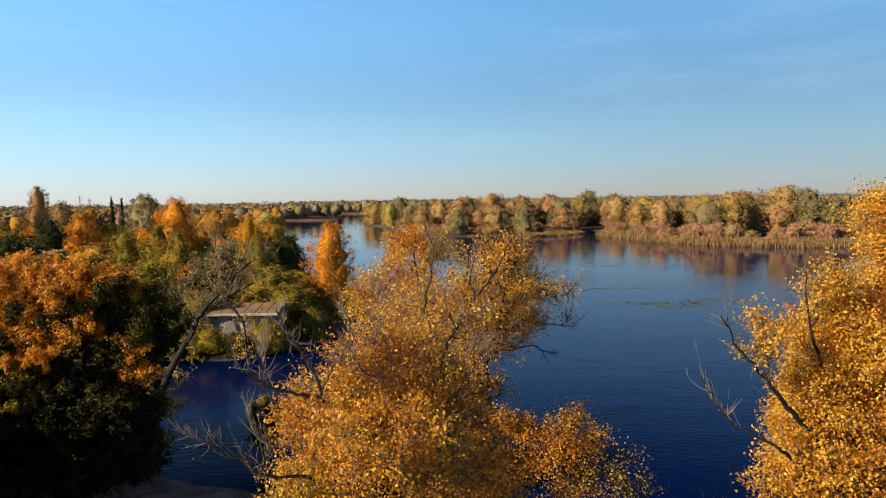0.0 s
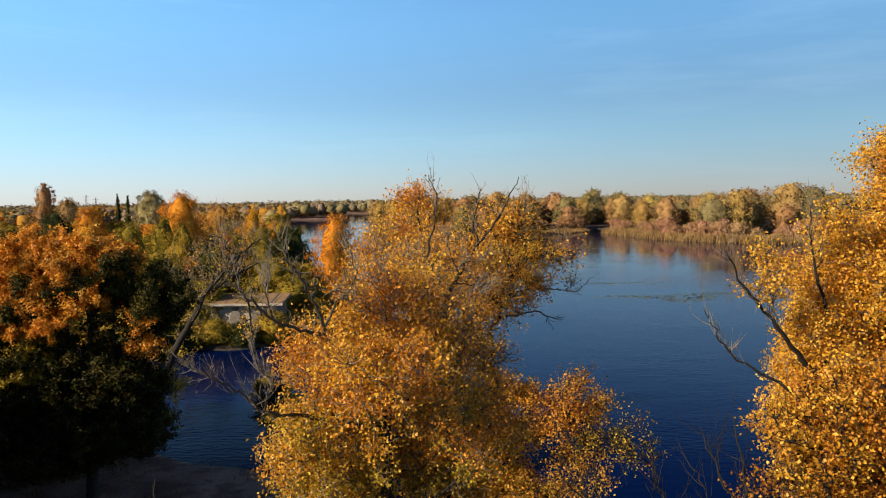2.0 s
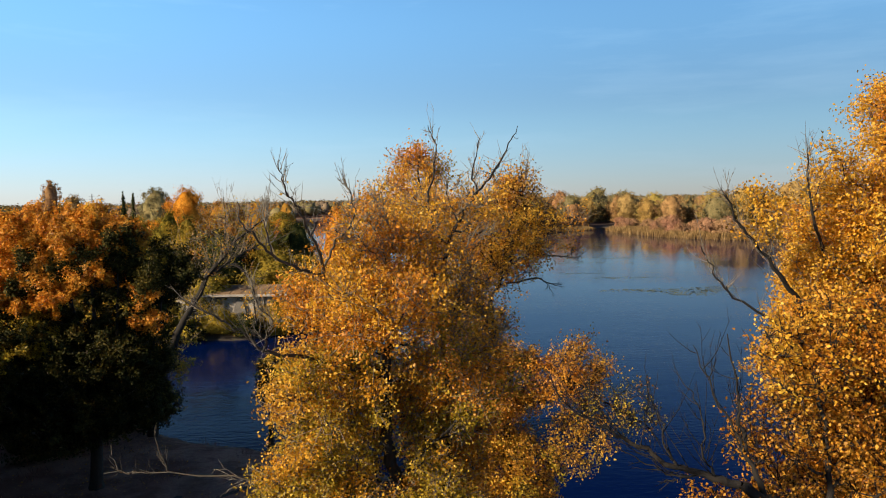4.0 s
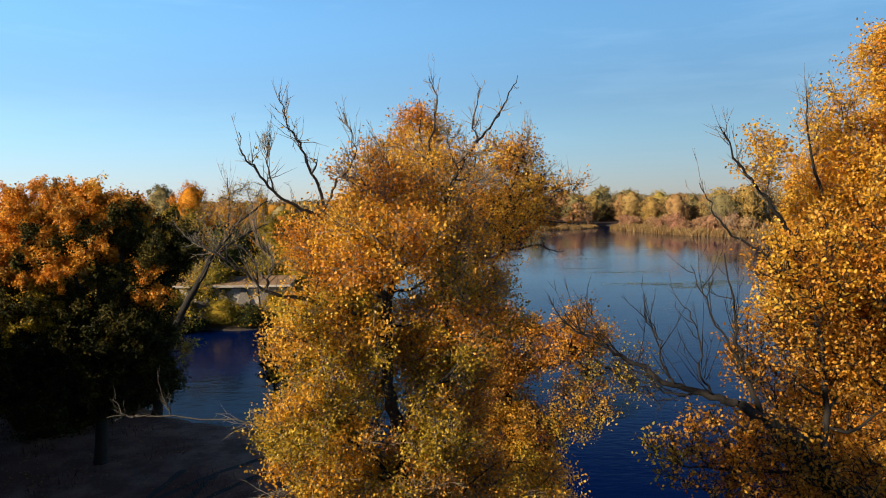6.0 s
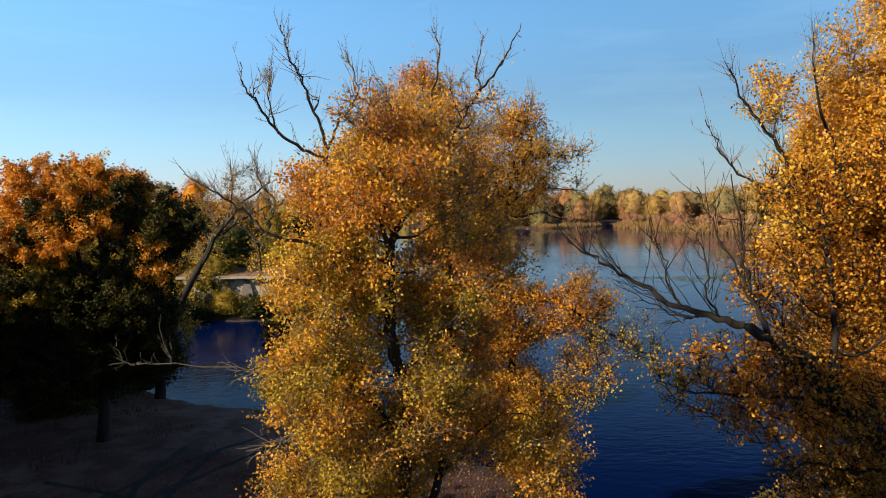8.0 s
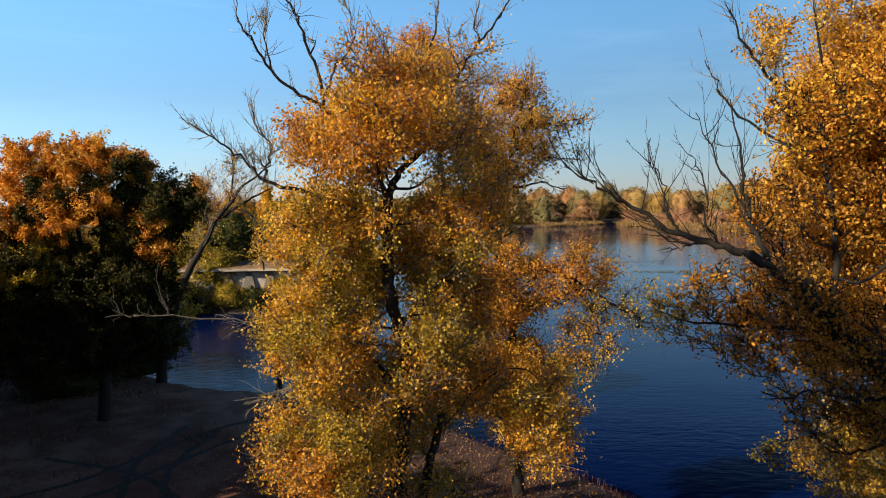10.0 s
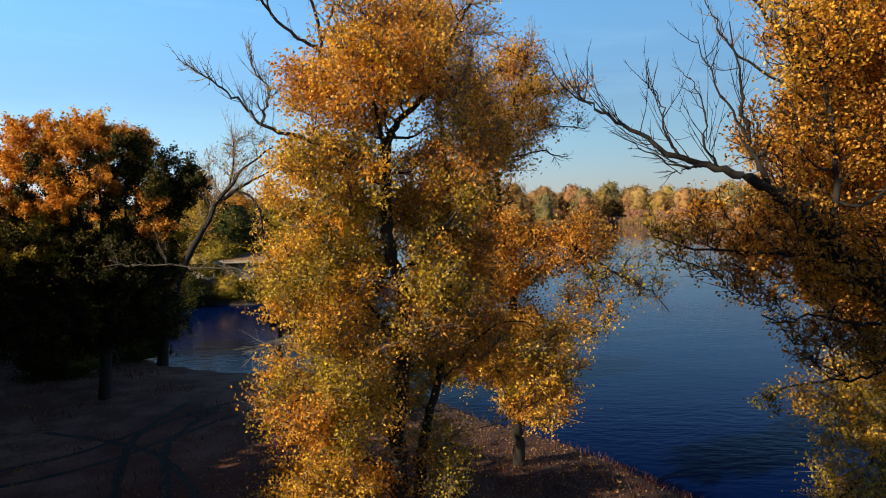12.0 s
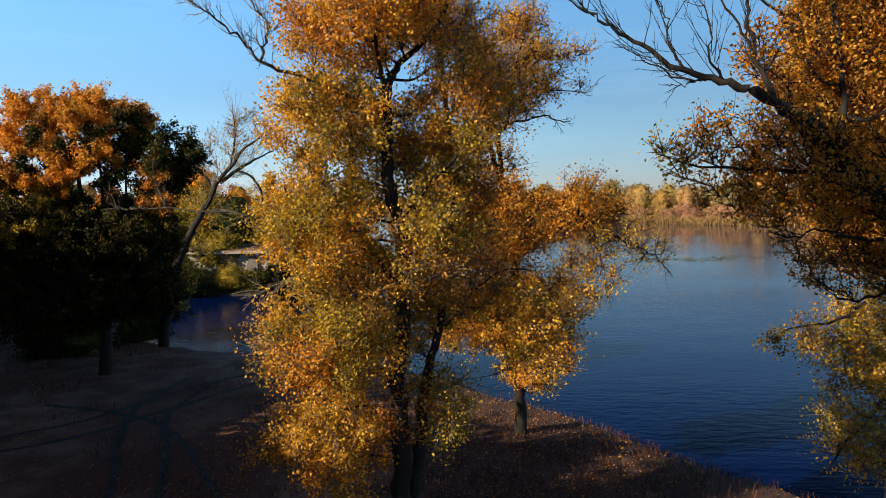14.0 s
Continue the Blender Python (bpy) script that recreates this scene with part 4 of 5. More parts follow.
def maple():
    rng = np.random.default_rng(51)
    tree = thing("maple_tree", "broad maple, orange leaves above, green ones below painted dark for shade", "tree")
    limbs = [
        ([(-17.1, 32, 2.2), (-17, 32, 4.5), (-16.9, 32, 6.5), (-17.3, 32, 8.5), (-17.8, 32, 11), (-18, 32, 13.8)], 0.34, 0.06),
        ([(-17, 32, 5.5), (-18.5, 31.5, 7.5), (-20, 31.3, 9.5), (-20.6, 31.2, 11.8)], 0.15, 0.03),
        ([(-16.9, 32, 6), (-15.8, 31.7, 8), (-15.5, 31.5, 10.5), (-15.4, 31.6, 13.5)], 0.15, 0.03),
        ([(-16.9, 32, 5), (-15, 32.4, 7), (-14.2, 32.4, 9.5), (-13.6, 32.4, 12.2)], 0.14, 0.03),
        ([(-17.3, 32, 8.5), (-16.6, 31.6, 10.5), (-16.6, 31.4, 12.5), (-16.9, 31.4, 14.8)], 0.12, 0.03),
    ]
    G, O, V, B, D = 0, 1, 2, 3, 4
    # near-black green (D) low in the crown carries shade in the leaf colour
    lobes = [
        (-19.2, 32, 15.0, 1.7, 1.8, 0.9, 1.0, [O, G, B, O]), (-17.1, 31.8, 15.05, 1.6, 1.8, 0.85, 1.0, [O, G, B, O]), (-20.6, 31.8, 13.9, 0.9, 1.3, 0.8, 1.0, [O, G]),
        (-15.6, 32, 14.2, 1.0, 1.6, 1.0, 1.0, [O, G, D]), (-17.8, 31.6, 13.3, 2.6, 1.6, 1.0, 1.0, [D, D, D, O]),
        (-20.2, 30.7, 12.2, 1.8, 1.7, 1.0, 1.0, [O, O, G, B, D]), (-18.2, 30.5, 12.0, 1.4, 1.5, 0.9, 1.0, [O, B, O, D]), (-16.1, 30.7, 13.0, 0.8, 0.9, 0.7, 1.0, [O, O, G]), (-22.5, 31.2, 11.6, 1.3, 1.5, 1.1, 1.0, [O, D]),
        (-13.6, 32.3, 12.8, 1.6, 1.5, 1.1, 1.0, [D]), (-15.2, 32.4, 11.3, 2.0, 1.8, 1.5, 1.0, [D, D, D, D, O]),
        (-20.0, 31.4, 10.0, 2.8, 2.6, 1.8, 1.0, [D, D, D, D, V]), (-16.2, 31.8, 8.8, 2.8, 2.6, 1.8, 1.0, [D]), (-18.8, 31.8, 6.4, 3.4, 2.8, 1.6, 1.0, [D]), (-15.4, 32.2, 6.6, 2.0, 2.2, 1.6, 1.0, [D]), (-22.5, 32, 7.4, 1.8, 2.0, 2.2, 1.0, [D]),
    ]
    clumps = clumps_in(lobes, rng, 0.75, 0.55, 0.9, 3.0, 0.5)
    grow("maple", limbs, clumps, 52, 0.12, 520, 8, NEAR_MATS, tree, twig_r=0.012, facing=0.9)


def willow_leaning():
    rng = np.random.default_rng(61)
    tree = thing("willow_tree", "leaning half-bare willow with a forked dark trunk", "tree")
    limbs = [
        ([(-18.4, 41.2, 1.0), (-17.8, 40.5, 4.0), (-16.6, 40, 7.4), (-15.5, 40, 9.5), (-14.3, 40.3, 11.7), (-12.9, 40.8, 13.6), (-11.1, 41, 15.0)], 0.4, 0.04),
        ([(-14.2, 40.4, 11.8), (-12.65, 40.8, 12.9), (-11.17, 41, 13.6)], 0.14, 0.03),
        ([(-13.8, 40.5, 12.2), (-12.9, 40.5, 12.4), (-12.0, 40.5, 11.7), (-11.7, 40.5, 10.2), (-11.6, 40.5, 8.8)], 0.1, 0.05),
        ([(-14.5, 40.4, 11.3), (-15.35, 40.5, 12.5), (-15.9, 40.5, 12.8)], 0.08, 0.02),
        ([(-16.7, 40, 7.2), (-18, 39.8, 7.7), (-19.5, 39.6, 7.8)], 0.1, 0.03),
        ([(-13.6, 40.6, 12.6), (-13.4, 41, 14.6), (-13.5, 41.2, 16.4)], 0.07, 0.015),
    ]
    G, V, B, Y = 0, 2, 3, 5
    lobes = [
        (-16.4, 40.3, 6.3, 1.6, 1.5, 2.4, 0.55, [V, G, Y, V]), (-15.7, 40.6, 10.4, 1.4, 1.2, 1.5, 0.35, [V, G]), (-13.9, 41, 13.5, 1.9, 1.3, 2.0, 0.1, [V, B]),
        (-12.6, 41.2, 15.0, 1.5, 1.2, 1.5, 0.05, [V]), (-11.8, 40.8, 10.4, 0.8, 0.8, 1.5, 0.2, [V, G]),
    ]
    clumps = [c for c in clumps_in(lobes, rng, 0.85, 0.6, 1.0) if c[0][1] > 40.2 or c[2] < 0.2]
    grow("willow", limbs, clumps, 62, 0.12, 240, 14, NEAR_MATS, tree, droop=0.8, twig_r=0.012)
    shoots(tree, [limbs[0][0][3:], limbs[1][0], limbs[3][0], limbs[5][0]], 26, 0.7, 1.8, 63, TWIG, 0.7, 0.011)


def alder_small():
    rng = np.random.default_rng(71)
    tree = thing("alder_tree", "small dark green alder at the water's edge", "tree")
    limbs = [([(-10.55, 38.8, 1.0), (-10.45, 38.8, 3.0), (-10.4, 38.9, 5.0), (-10.2, 38.9, 7.0)], 0.24, 0.04), ([(-10.42, 38.9, 4.4), (-9.6, 38.8, 5.4), (-9.2, 38.8, 6.2)], 0.08, 0.02)]
    clumps = clumps_in([(-10.2, 38.8, 5.9, 1.1, 1.1, 1.6, 1.0, [4, 4, 2]), (-9.2, 38.8, 5.6, 0.8, 0.8, 1.1, 0.9, [4, 2])], rng, 0.6, 0.45, 0.7)
    grow("alder", limbs, clumps, 72, 0.11, 300, 8, NEAR_MATS, tree)


cottonwood_gold()
cottonwood_brown()
cottonwood_right()
cottonwood_leaning()
maple()
willow_leaning()
alder_small()


# ==== woods farther off ====
def wood_tree(name, label, shape, height, width, mats, seed, leaf, count, category="tree", group="", trunk=0.0, share=1.0, lean=0.0):
    """A whole tree on its own foot at the origin, height and width in metres."""
    rng = np.random.default_rng(seed)
    tree = thing(name, label, category, group)
    h, w = height, width / 2
    if shape == "column":
        prof = [(0.06, 0.6), (0.25, 0.95), (0.55, 1.0), (0.78, 0.82), (0.92, 0.52), (1.0, 0.15)]
    elif shape == "bush":
        prof = [(0.03, 0.7), (0.25, 1.0), (0.55, 0.95), (0.8, 0.65), (1.0, 0.2)]
    elif shape == "weeping":
        prof = [(0.10, 0.75), (0.35, 1.0), (0.65, 0.95), (0.85, 0.7), (1.0, 0.25)]
    elif shape == "full":
        prof = [(0.03, 0.8), (0.25, 0.97), (0.5, 1.0), (0.76, 0.92), (0.92, 0.6), (1.0, 0.2)]
    else:
        prof = [(0.12, 0.5), (0.33, 0.9), (0.55, 1.0), (0.76, 0.92), (0.91, 0.62), (1.0, 0.2)]
    r0 = 0.02 * h
    limbs = [([(0, 0, -0.3), (0.02 * h, 0, 0.3 * h), (0.0, 0.01 * h, 0.6 * h), (0.0, 0, 0.93 * h)], r0, r0 * 0.2)]
    for i in range(5):
        a = i * 1.26 + rng.uniform(-0.4, 0.4)
        z0 = rng.uniform(0.2, 0.5) * h
        limbs.append(([(0.01 * h, 0, z0), (0.45 * w * math.cos(a), 0.45 * w * math.sin(a), z0 + 0.12 * h), (0.9 * w * math.cos(a), 0.9 * w * math.sin(a), z0 + 0.32 * h)], r0 * 0.5, r0 * 0.12))
    for i, (pts, ra, rb) in enumerate(limbs):
        v, q = tubes(smooth_line(pts, 6)[None], np.linspace(ra, rb, 6)[None], 5)
        link_quads("trunk" if i == 0 else "limb", v, q, BARK, parent=tree, smooth=True)
    # the crown's hull: the profile swollen into lobes
    pr = np.array(prof)
    waves = [(rng.normal(size=3) * f, rng.uniform(0, 6.28), g) for f, g in ((2.2, 0.4), (3.6, 0.4), (5.5, 0.35), (8.5, 0.28), (13.0, 0.2))]

    def hull(a, z):
        r = np.interp(z, pr[:, 0], pr[:, 1])
        lobe = sum(g * np.sin(np.cos(a) * k[0] + np.sin(a) * k[1] + z * 2.2 * k[2] + ph) for k, ph, g in waves)
        return np.maximum(r * w * (0.88 + 0.36 * lobe), 0.04 * w), lobe
    na, nz = 14, 12
    zz = np.linspace(pr[0, 0], pr[-1, 0], nz)
    aa = np.arange(na) * 2 * np.pi / na
    A, Z = np.meshgrid(aa, zz)
    R = hull(A, Z)[0] * rng.uniform(0.55, 0.78, A.shape)
    cv = np.stack([R * np.cos(A), R * np.sin(A), Z * h * 0.97], 2).reshape(-1, 3)
    cq = [(i * na + j, i * na + (j + 1) % na, (i + 1) * na + (j + 1) % na, (i + 1) * na + j) for i in range(nz - 1) for j in range(na)]
    n = int(0.82 * count)
    zs = np.linspace(pr[0, 0], pr[-1, 0], 200)
    ar = np.interp(zs, pr[:, 0], pr[:, 1]) + 0.35
    z = rng.choice(zs, size=n, p=ar / ar.sum()) + rng.uniform(-0.004, 0.004, n)
    a = rng.uniform(0, 2 * np.pi, n)
    r, lobe = hull(a, z)
    depth = np.where(rng.random(n) < 0.15, rng.uniform(1.0, 1.16, n), 1 - 0.3 * rng.random(n) ** 1.6)
    c = np.stack([r * depth * np.cos(a), r * depth * np.sin(a), z * h + rng.normal(size=n) * 0.022 * h], 1)
    # most of the leaves hang in tufts round the boughs' ends
    nt = 46 if shape == "bush" else 100
    tuft = rng.integers(0, nt, n)
    own = rng.random(n) < 0.68
    first = np.array([np.argmax(tuft == t) if (tuft == t).any() else 0 for t in range(nt)])
    reach = rng.uniform(0.84, 1.14, nt)
    mid = np.stack([r[first] * reach * np.cos(a[first]), r[first] * reach * np.sin(a[first]), z[first] * h], 1)
    off = rng.normal(size=(n, 3)) * np.array([0.085, 0.085, 0.075]) * w * rng.uniform(0.7, 1.4, nt)[tuft, None]
    c = np.where(own[:, None], mid[tuft] + off, c)
    a, z, lobe = np.where(own, a[first][tuft], a), np.where(own, z[first][tuft], z), np.where(own, 0.0, lobe)
    keep = (lobe > -0.5) | (rng.random(n) < 0.3)
    slope = np.gradient(np.interp(zs, pr[:, 0], pr[:, 1]), zs) * w / h
    up = -np.interp(z, zs, slope)
    out = np.stack([np.cos(a), np.sin(a), np.clip(up, -0.6, 1.6) + 0.9 * lobe * 0.3], 1)
    out /= np.linalg.norm(out, axis=1, keepdims=True)
    out = np.where(own[:, None], 0.55 * out + 0.75 * off / (np.linalg.norm(off, axis=1, keepdims=True) + 1e-6), out)
    c, out = c[keep], out[keep]
    n = len(c)
    v, q = leaves(c, 1.08 * leaf * rng.uniform(0.6, 1.3, n), rng, 2.0 if shape == "weeping" else 1.1, 0.6, out * 1.1)
    k = max(1, len(mats))
    mi = np.where(rng.random(n) < 0.7, 0, rng.integers(0, k, n))
    q = np.concatenate([q, np.array(cq) + len(v)])
    v = np.concatenate([v, cv])
    link_quads("crown", v, q, mats, np.concatenate([mi, np.zeros(len(cq), int)]), parent=tree)
    # bare twig ends reaching out of the crown
    m = 40
    z, a = rng.uniform(0.25, 0.97, m), rng.uniform(0, 6.28, m)
    r, lobe = hull(a, z)
    e = np.stack([r * 1.12 * np.cos(a), r * 1.12 * np.sin(a), z * h + 0.05 * h], 1)
    st = e * np.array([0.5, 0.5, 0.9])
    v, q = tubes(np.stack([st, 0.5 * (st + e) + rng.normal(size=(m, 3)) * 0.03 * w, e], 1), np.tile(np.array([1.0, 0.7, 0.3]) * 0.035 * leaf / 0.3, (m, 1)), 3)
    tagged(link_quads("twigwork", v, q, TWIG, parent=tree), kind="stuff")
    return tree


def stand(tree, x, y, turn=0.0, sx=1.0, sz=1.0, z=None):
    """The pose of a tree on the ground."""
    z = height_at(x, y) if z is None else z
    return pose(x, y, z - 0.05, 0, 0, turn) @ Matrix.Diagonal((sx, sx, sz, 1))


def put(tree, x, y, turn=0.0, sx=1.0, sz=1.0):
    tree.matrix_basis = stand(tree, x, y, turn, sx, sz)
    return tree


# distinct trees of the wood across the inlet
LW = "wood across the inlet"
for args in [
    ("poplar_tree", "orange columnar poplar standing by the water", "column", 14.4, 7.2, [ORANGE_SPRAY], 101, 0.22, 10000, -16.8, 104),
    ("poplar_tree", "narrow bright yellow poplar above the willows", "column", 15.2, 4.4, [GOLD_SPRAY], 102, 0.22, 7000, -34, 121),
    ("willow_tree", "dark green weeping willow by the water", "weeping", 11.6, 7.6, [GREEN_SPRAY, GREEN_SPRAY, YGREEN], 103, 0.22, 9000, -27, 121),
    ("willow_tree", "olive green weeping willow by the water", "weeping", 11.8, 6.0, [YGREEN, OLIVE_SPRAY], 104, 0.22, 7500, -31.5, 117),
    ("poplar_tree", "tall yellow-green poplar in the autumn wood", "round", 13.6, 6.8, [YGREEN, GOLD_SPRAY], 105, 0.22, 7500, -45, 110),
    ("ash_tree", "round yellow-green ash in the autumn wood", "round", 12.6, 6.4, [YGREEN], 106, 0.22, 8500, -52.5, 115),
    ("ash_tree", "small bright orange ash near the water", "round", 11.4, 3.6, [ORANGE_SPRAY], 107, 0.2, 4500, -37, 115),
    ("poplar_tree", "broad orange poplar crown over the wood", "round", 17.8, 11.5, [ORANGE_SPRAY], 108, 0.28, 14000, -57.5, 150),
    ("poplar_tree", "orange poplar in the autumn wood", "round", 15.2, 8.5, [ORANGE_SPRAY, OLIVE_SPRAY], 109, 0.32, 8000, -88, 170),
    ("oak_tree", "dark green oak in the autumn wood", "round", 14.4, 8.0, [GREEN_SPRAY], 110, 0.32, 8000, -85, 150),
    ("poplar_tree", "tall pale yellow poplar rising above the wood", "round", 23.5, 8.0, [TAN, GOLD_SPRAY], 111, 0.42, 6000, -141.5, 244),
    ("poplar_tree", "pale yellow rounded poplar above the wood", "round", 18.4, 9.0, [TAN, YGREEN], 112, 0.42, 5500, -126, 230),
    ("ash_tree", "large grey-green ash above the wood", "round", 20, 12.0, [GREY], 113, 0.44, 8000, -98, 230),
    ("cypress_poplar", "slender dark green columnar poplar", "column", 20.2, 2.2, [GREEN_SPRAY], 114, 0.34, 2500, -131.5, 277),
    ("cypress_poplar", "slender dark green columnar poplar", "column", 19.8, 2.2, [GREEN_SPRAY], 115, 0.34, 2500, -127.5, 277),
    ("poplar_tree", "brown thinning poplar in the autumn wood", "round", 15.4, 12.0, [BROWN_SPRAY, DRAB], 116, 0.4, 7500, -66, 200),
    ("poplar_tree", "yellow-brown poplar near the inlet water", "round", 12.6, 6.0, [OLIVE_SPRAY, BROWN_SPRAY], 117, 0.22, 7000, -40.5, 106),
    ("bush", "yellow-green bush by the inlet", "bush", 2.7, 6.0, [YGREEN], 118, 0.18, 6000, -28.3, 82.4),
    ("bush", "olive willow bush by the inlet", "bush", 5.5, 6.0, [OLIVE_SPRAY, YGREEN], 119, 0.22, 7000, -36, 78),
]:
    put(wood_tree(*args[:9], group=LW), args[9], args[10])

# fill of the wood: seven kinds, repeated at turned and scaled places
rng = np.random.default_rng(7)
KINDS = [
    wood_tree("poplar_tree", "yellow-orange poplar in the autumn wood", "round", 12, 8, [ORANGE_SPRAY, OLIVE_SPRAY], 201, 0.37, 4600, group=LW),
    wood_tree("poplar_tree", "yellow-green poplar in the autumn wood", "round", 12, 8, [YGREEN, OLIVE_SPRAY], 202, 0.37, 4600, group=LW),
    wood_tree("oak_tree", "dark green oak in the autumn wood", "round", 12, 9, [GREEN_SPRAY, YGREEN], 203, 0.37, 4600, group=LW),
    wood_tree("ash_tree", "brown thinning ash in the autumn wood", "round", 12, 8, [BROWN_SPRAY, DRAB], 204, 0.37, 4300, group=LW),
    wood_tree("poplar_tree", "golden poplar in the autumn wood", "round", 12, 6.8, [GOLD_SPRAY, ORANGE_SPRAY], 205, 0.37, 4300, group=LW),
    wood_tree("bush", "olive-brown bush at the wood's edge", "bush", 5, 6, [OLIVE_SPRAY, BROWN_SPRAY], 206, 0.34, 1900, group=LW),
]
FAR_KINDS = [
    wood_tree("poplar_tree", "yellow-orange poplar deep in the autumn wood", "full", 12, 9, [ORANGE_SPRAY, OLIVE_SPRAY], 211, 0.55, 2600, group=LW),
    wood_tree("poplar_tree", "olive poplar deep in the autumn wood", "full", 12, 9, [OLIVE_SPRAY, SEPIA], 212, 0.55, 2600, group=LW),
    wood_tree("oak_tree", "dark green oak deep in the autumn wood", "full", 12, 10, [GREEN_SPRAY, GREY], 213, 0.55, 2600, group=LW),
    wood_tree("ash_tree", "brown thinning ash deep in the autumn wood", "full", 12, 9, [SEPIA, DRAB], 214, 0.55, 2400, group=LW),
]
spots = [(-44, 78), (-52, 88), (-62, 84), (-40, 95), (-33, 100), (-25, 98), (-30, 95), (-22, 107), (-36, 104), (-47, 97)]
first = {}
taken = [(a, b) for a, b in ((-17, 104), (-34, 121), (-27, 121), (-45, 110), (-52, 115))]
tries = 0
while len(spots) < 92 and tries < 6000:
    tries += 1
    d = 75 * math.exp(rng.uniform(0, 1.75))
    a = rng.uniform(-40, -7.5)
    x, y = d * math.sin(radians(a)), d * math.cos(radians(a))
    if signed(LEFT_WOOD, np.array([[x, y]]))[0] < 4 or min(math.hypot(x - p, y - q) for p, q in spots + taken) < 3.2 + 0.02 * d:
        continue
    spots.append((x, y))
for i, (x, y) in enumerate(spots):
    k = int(rng.integers(0, len(KINDS)))
    if y < 100 and k in (0, 4):
        k = 1
    s = rng.uniform(0.75, 1.12) * (0.8 if y < 115 else 1.0)
    m = stand(None, x, y, rng.uniform(0, 360), s * rng.uniform(1.1, 1.5), s)
    kinds = FAR_KINDS if y > 140 else KINDS
    k = k % len(kinds)
    if (y > 140, k) in first:
        copy_thing(kinds[k], m)
    else:
        first[(y > 140, k)] = True
        kinds[k].matrix_basis = m

for far, kinds, sx, sy in ((False, KINDS, -58.0, 92.0), (True, FAR_KINDS, -95.0, 185.0)):
    for k, tree in enumerate(kinds):
        if (far, k) not in first:
            tree.matrix_basis = stand(None, sx - 7 * k, sy + 6 * k, 40 * k)

# bushes down to the inlet's far shore
shore = np.array([(-62, 69), (-44, 66), (-38, 74), (-32, 84), (-24, 84), (-17, 92), (-12, 102), (-13, 114), (-21, 128), (-31, 150), (-45, 215)], float)
for i in range(46):
    t = rng.uniform(0, len(shore) - 1.001)
    j = int(t)
    q = shore[j] + (shore[j + 1] - shore[j]) * (t - j) + np.array([-0.6, 0.8]) * rng.uniform(1.5, 7)
    if abs(q[0] + 28) < 6.5 and abs(q[1] - 85) < 7:
        continue
    copy_thing(KINDS[5], stand(None, q[0], q[1], rng.uniform(0, 360), rng.uniform(0.5, 1.0), rng.uniform(0.45, 1.0)))

for x, y in ((-80, 135.5), (-83, 137), (-77, 136), (-47, 92), (-53, 97), (-33, 92.5), (-29, 93), (-25, 92.5), (-21, 93), (-36, 96), (-19, 97), (-27, 99), (-22, 102), (-45, 84), (-40, 88), (-41, 101), (-60, 103), (-66, 112), (-38, 108), (-24, 108), (-30, 110), (-50, 105), (-72, 120), (-58, 125), (-46, 128), (-38, 133), (-90, 128), (-68, 96), (-62, 78), (-52, 74)):
    copy_thing(KINDS[5], stand(None, x, y, rng.uniform(0, 360), rng.uniform(0.8, 1.2), rng.uniform(0.7, 1.1)))

for x, y, k, s in ((-83.5, 136, 3, 0.68), (-79.5, 135.5, 0, 0.66), (-76, 137, 1, 0.72), (-87, 138, 2, 0.75)):
    copy_thing(KINDS[k], stand(None, x, y, rng.uniform(0, 360), s, s))

# an unseen grove on the near bank beside and behind the flight path, added to shade the clearing
for x, y, k, s, w in [(-21, 11, 2, 1.05, 1.25), (-26.3, 17.8, 2, 1.15, 0.98), (-29, 25, 2, 1.1, 1.25), (-35, 31, 2, 1.2, 1.25), (-15, 3, 5, 1.5, 1.2), (-30, 20, 1, 1.15, 1.25), (-17, 6, 2, 0.97, 1.0), (-37, 20, 2, 1.2, 1.25),
                      (-26, 4, 1, 1.05, 1.25), (-42, 38, 1, 1.2, 1.25), (-36, 35.5, 2, 1.4, 1.1), (-16.5, 9.9, 2, 0.95, 0.6), (-18, 13, 2, 0.92, 1.0), (-25, 21, 2, 1.1, 1.2), (-9, -0.1, 2, 1.62, 0.56), (-14.2, 10.9, 2, 0.98, 0.82), (-20.6, 17.4, 5, 1.1, 0.6),
                      (-47, 26, 1, 1.2, 1.25), (-45, 12, 0, 1.2, 1.2), (6, -14, 1, 1.0, 1.2), (18, -6, 0, 1.0, 1.2)]:
    copy_thing(KINDS[k], stand(None, x, y, rng.uniform(0, 360), s * w, s))

# the island across the river
IS = "trees on the island"
ISL = [
    wood_tree("poplar_tree", "tan leafed poplar on the island", "full", 17, 13, [TAN], 301, 0.6, 3000, group=IS),
    wood_tree("poplar_tree", "pale orange poplar on the island", "full", 18, 12, [TAN], 302, 0.6, 3000, group=IS),
    wood_tree("willow_tree", "olive willow on the island", "full", 16, 14, [SEPIA], 303, 0.6, 3200, group=IS),
    wood_tree("willow_tree", "grey-green willow on the island", "full", 17, 12, [GREY, SEPIA], 304, 0.6, 3000, group=IS),
    wood_tree("oak_tree", "dark green oak on the island", "full", 16, 15, [GREY, GREEN_SPRAY, SEPIA], 305, 0.6, 3200, group=IS),
    wood_tree("shrub", "rust-coloured shrub on the island's shore", "bush", 5.6, 5.8, [RUST], 306, 0.48, 1700, "shrub", "shrubs on the island"),
    wood_tree("shrub", "pinkish-tan shrub on the island's shore", "bush", 5.2, 6.2, [RUST, TAN], 307, 0.48, 1700, "shrub", "shrubs on the island"),
]
used = set()


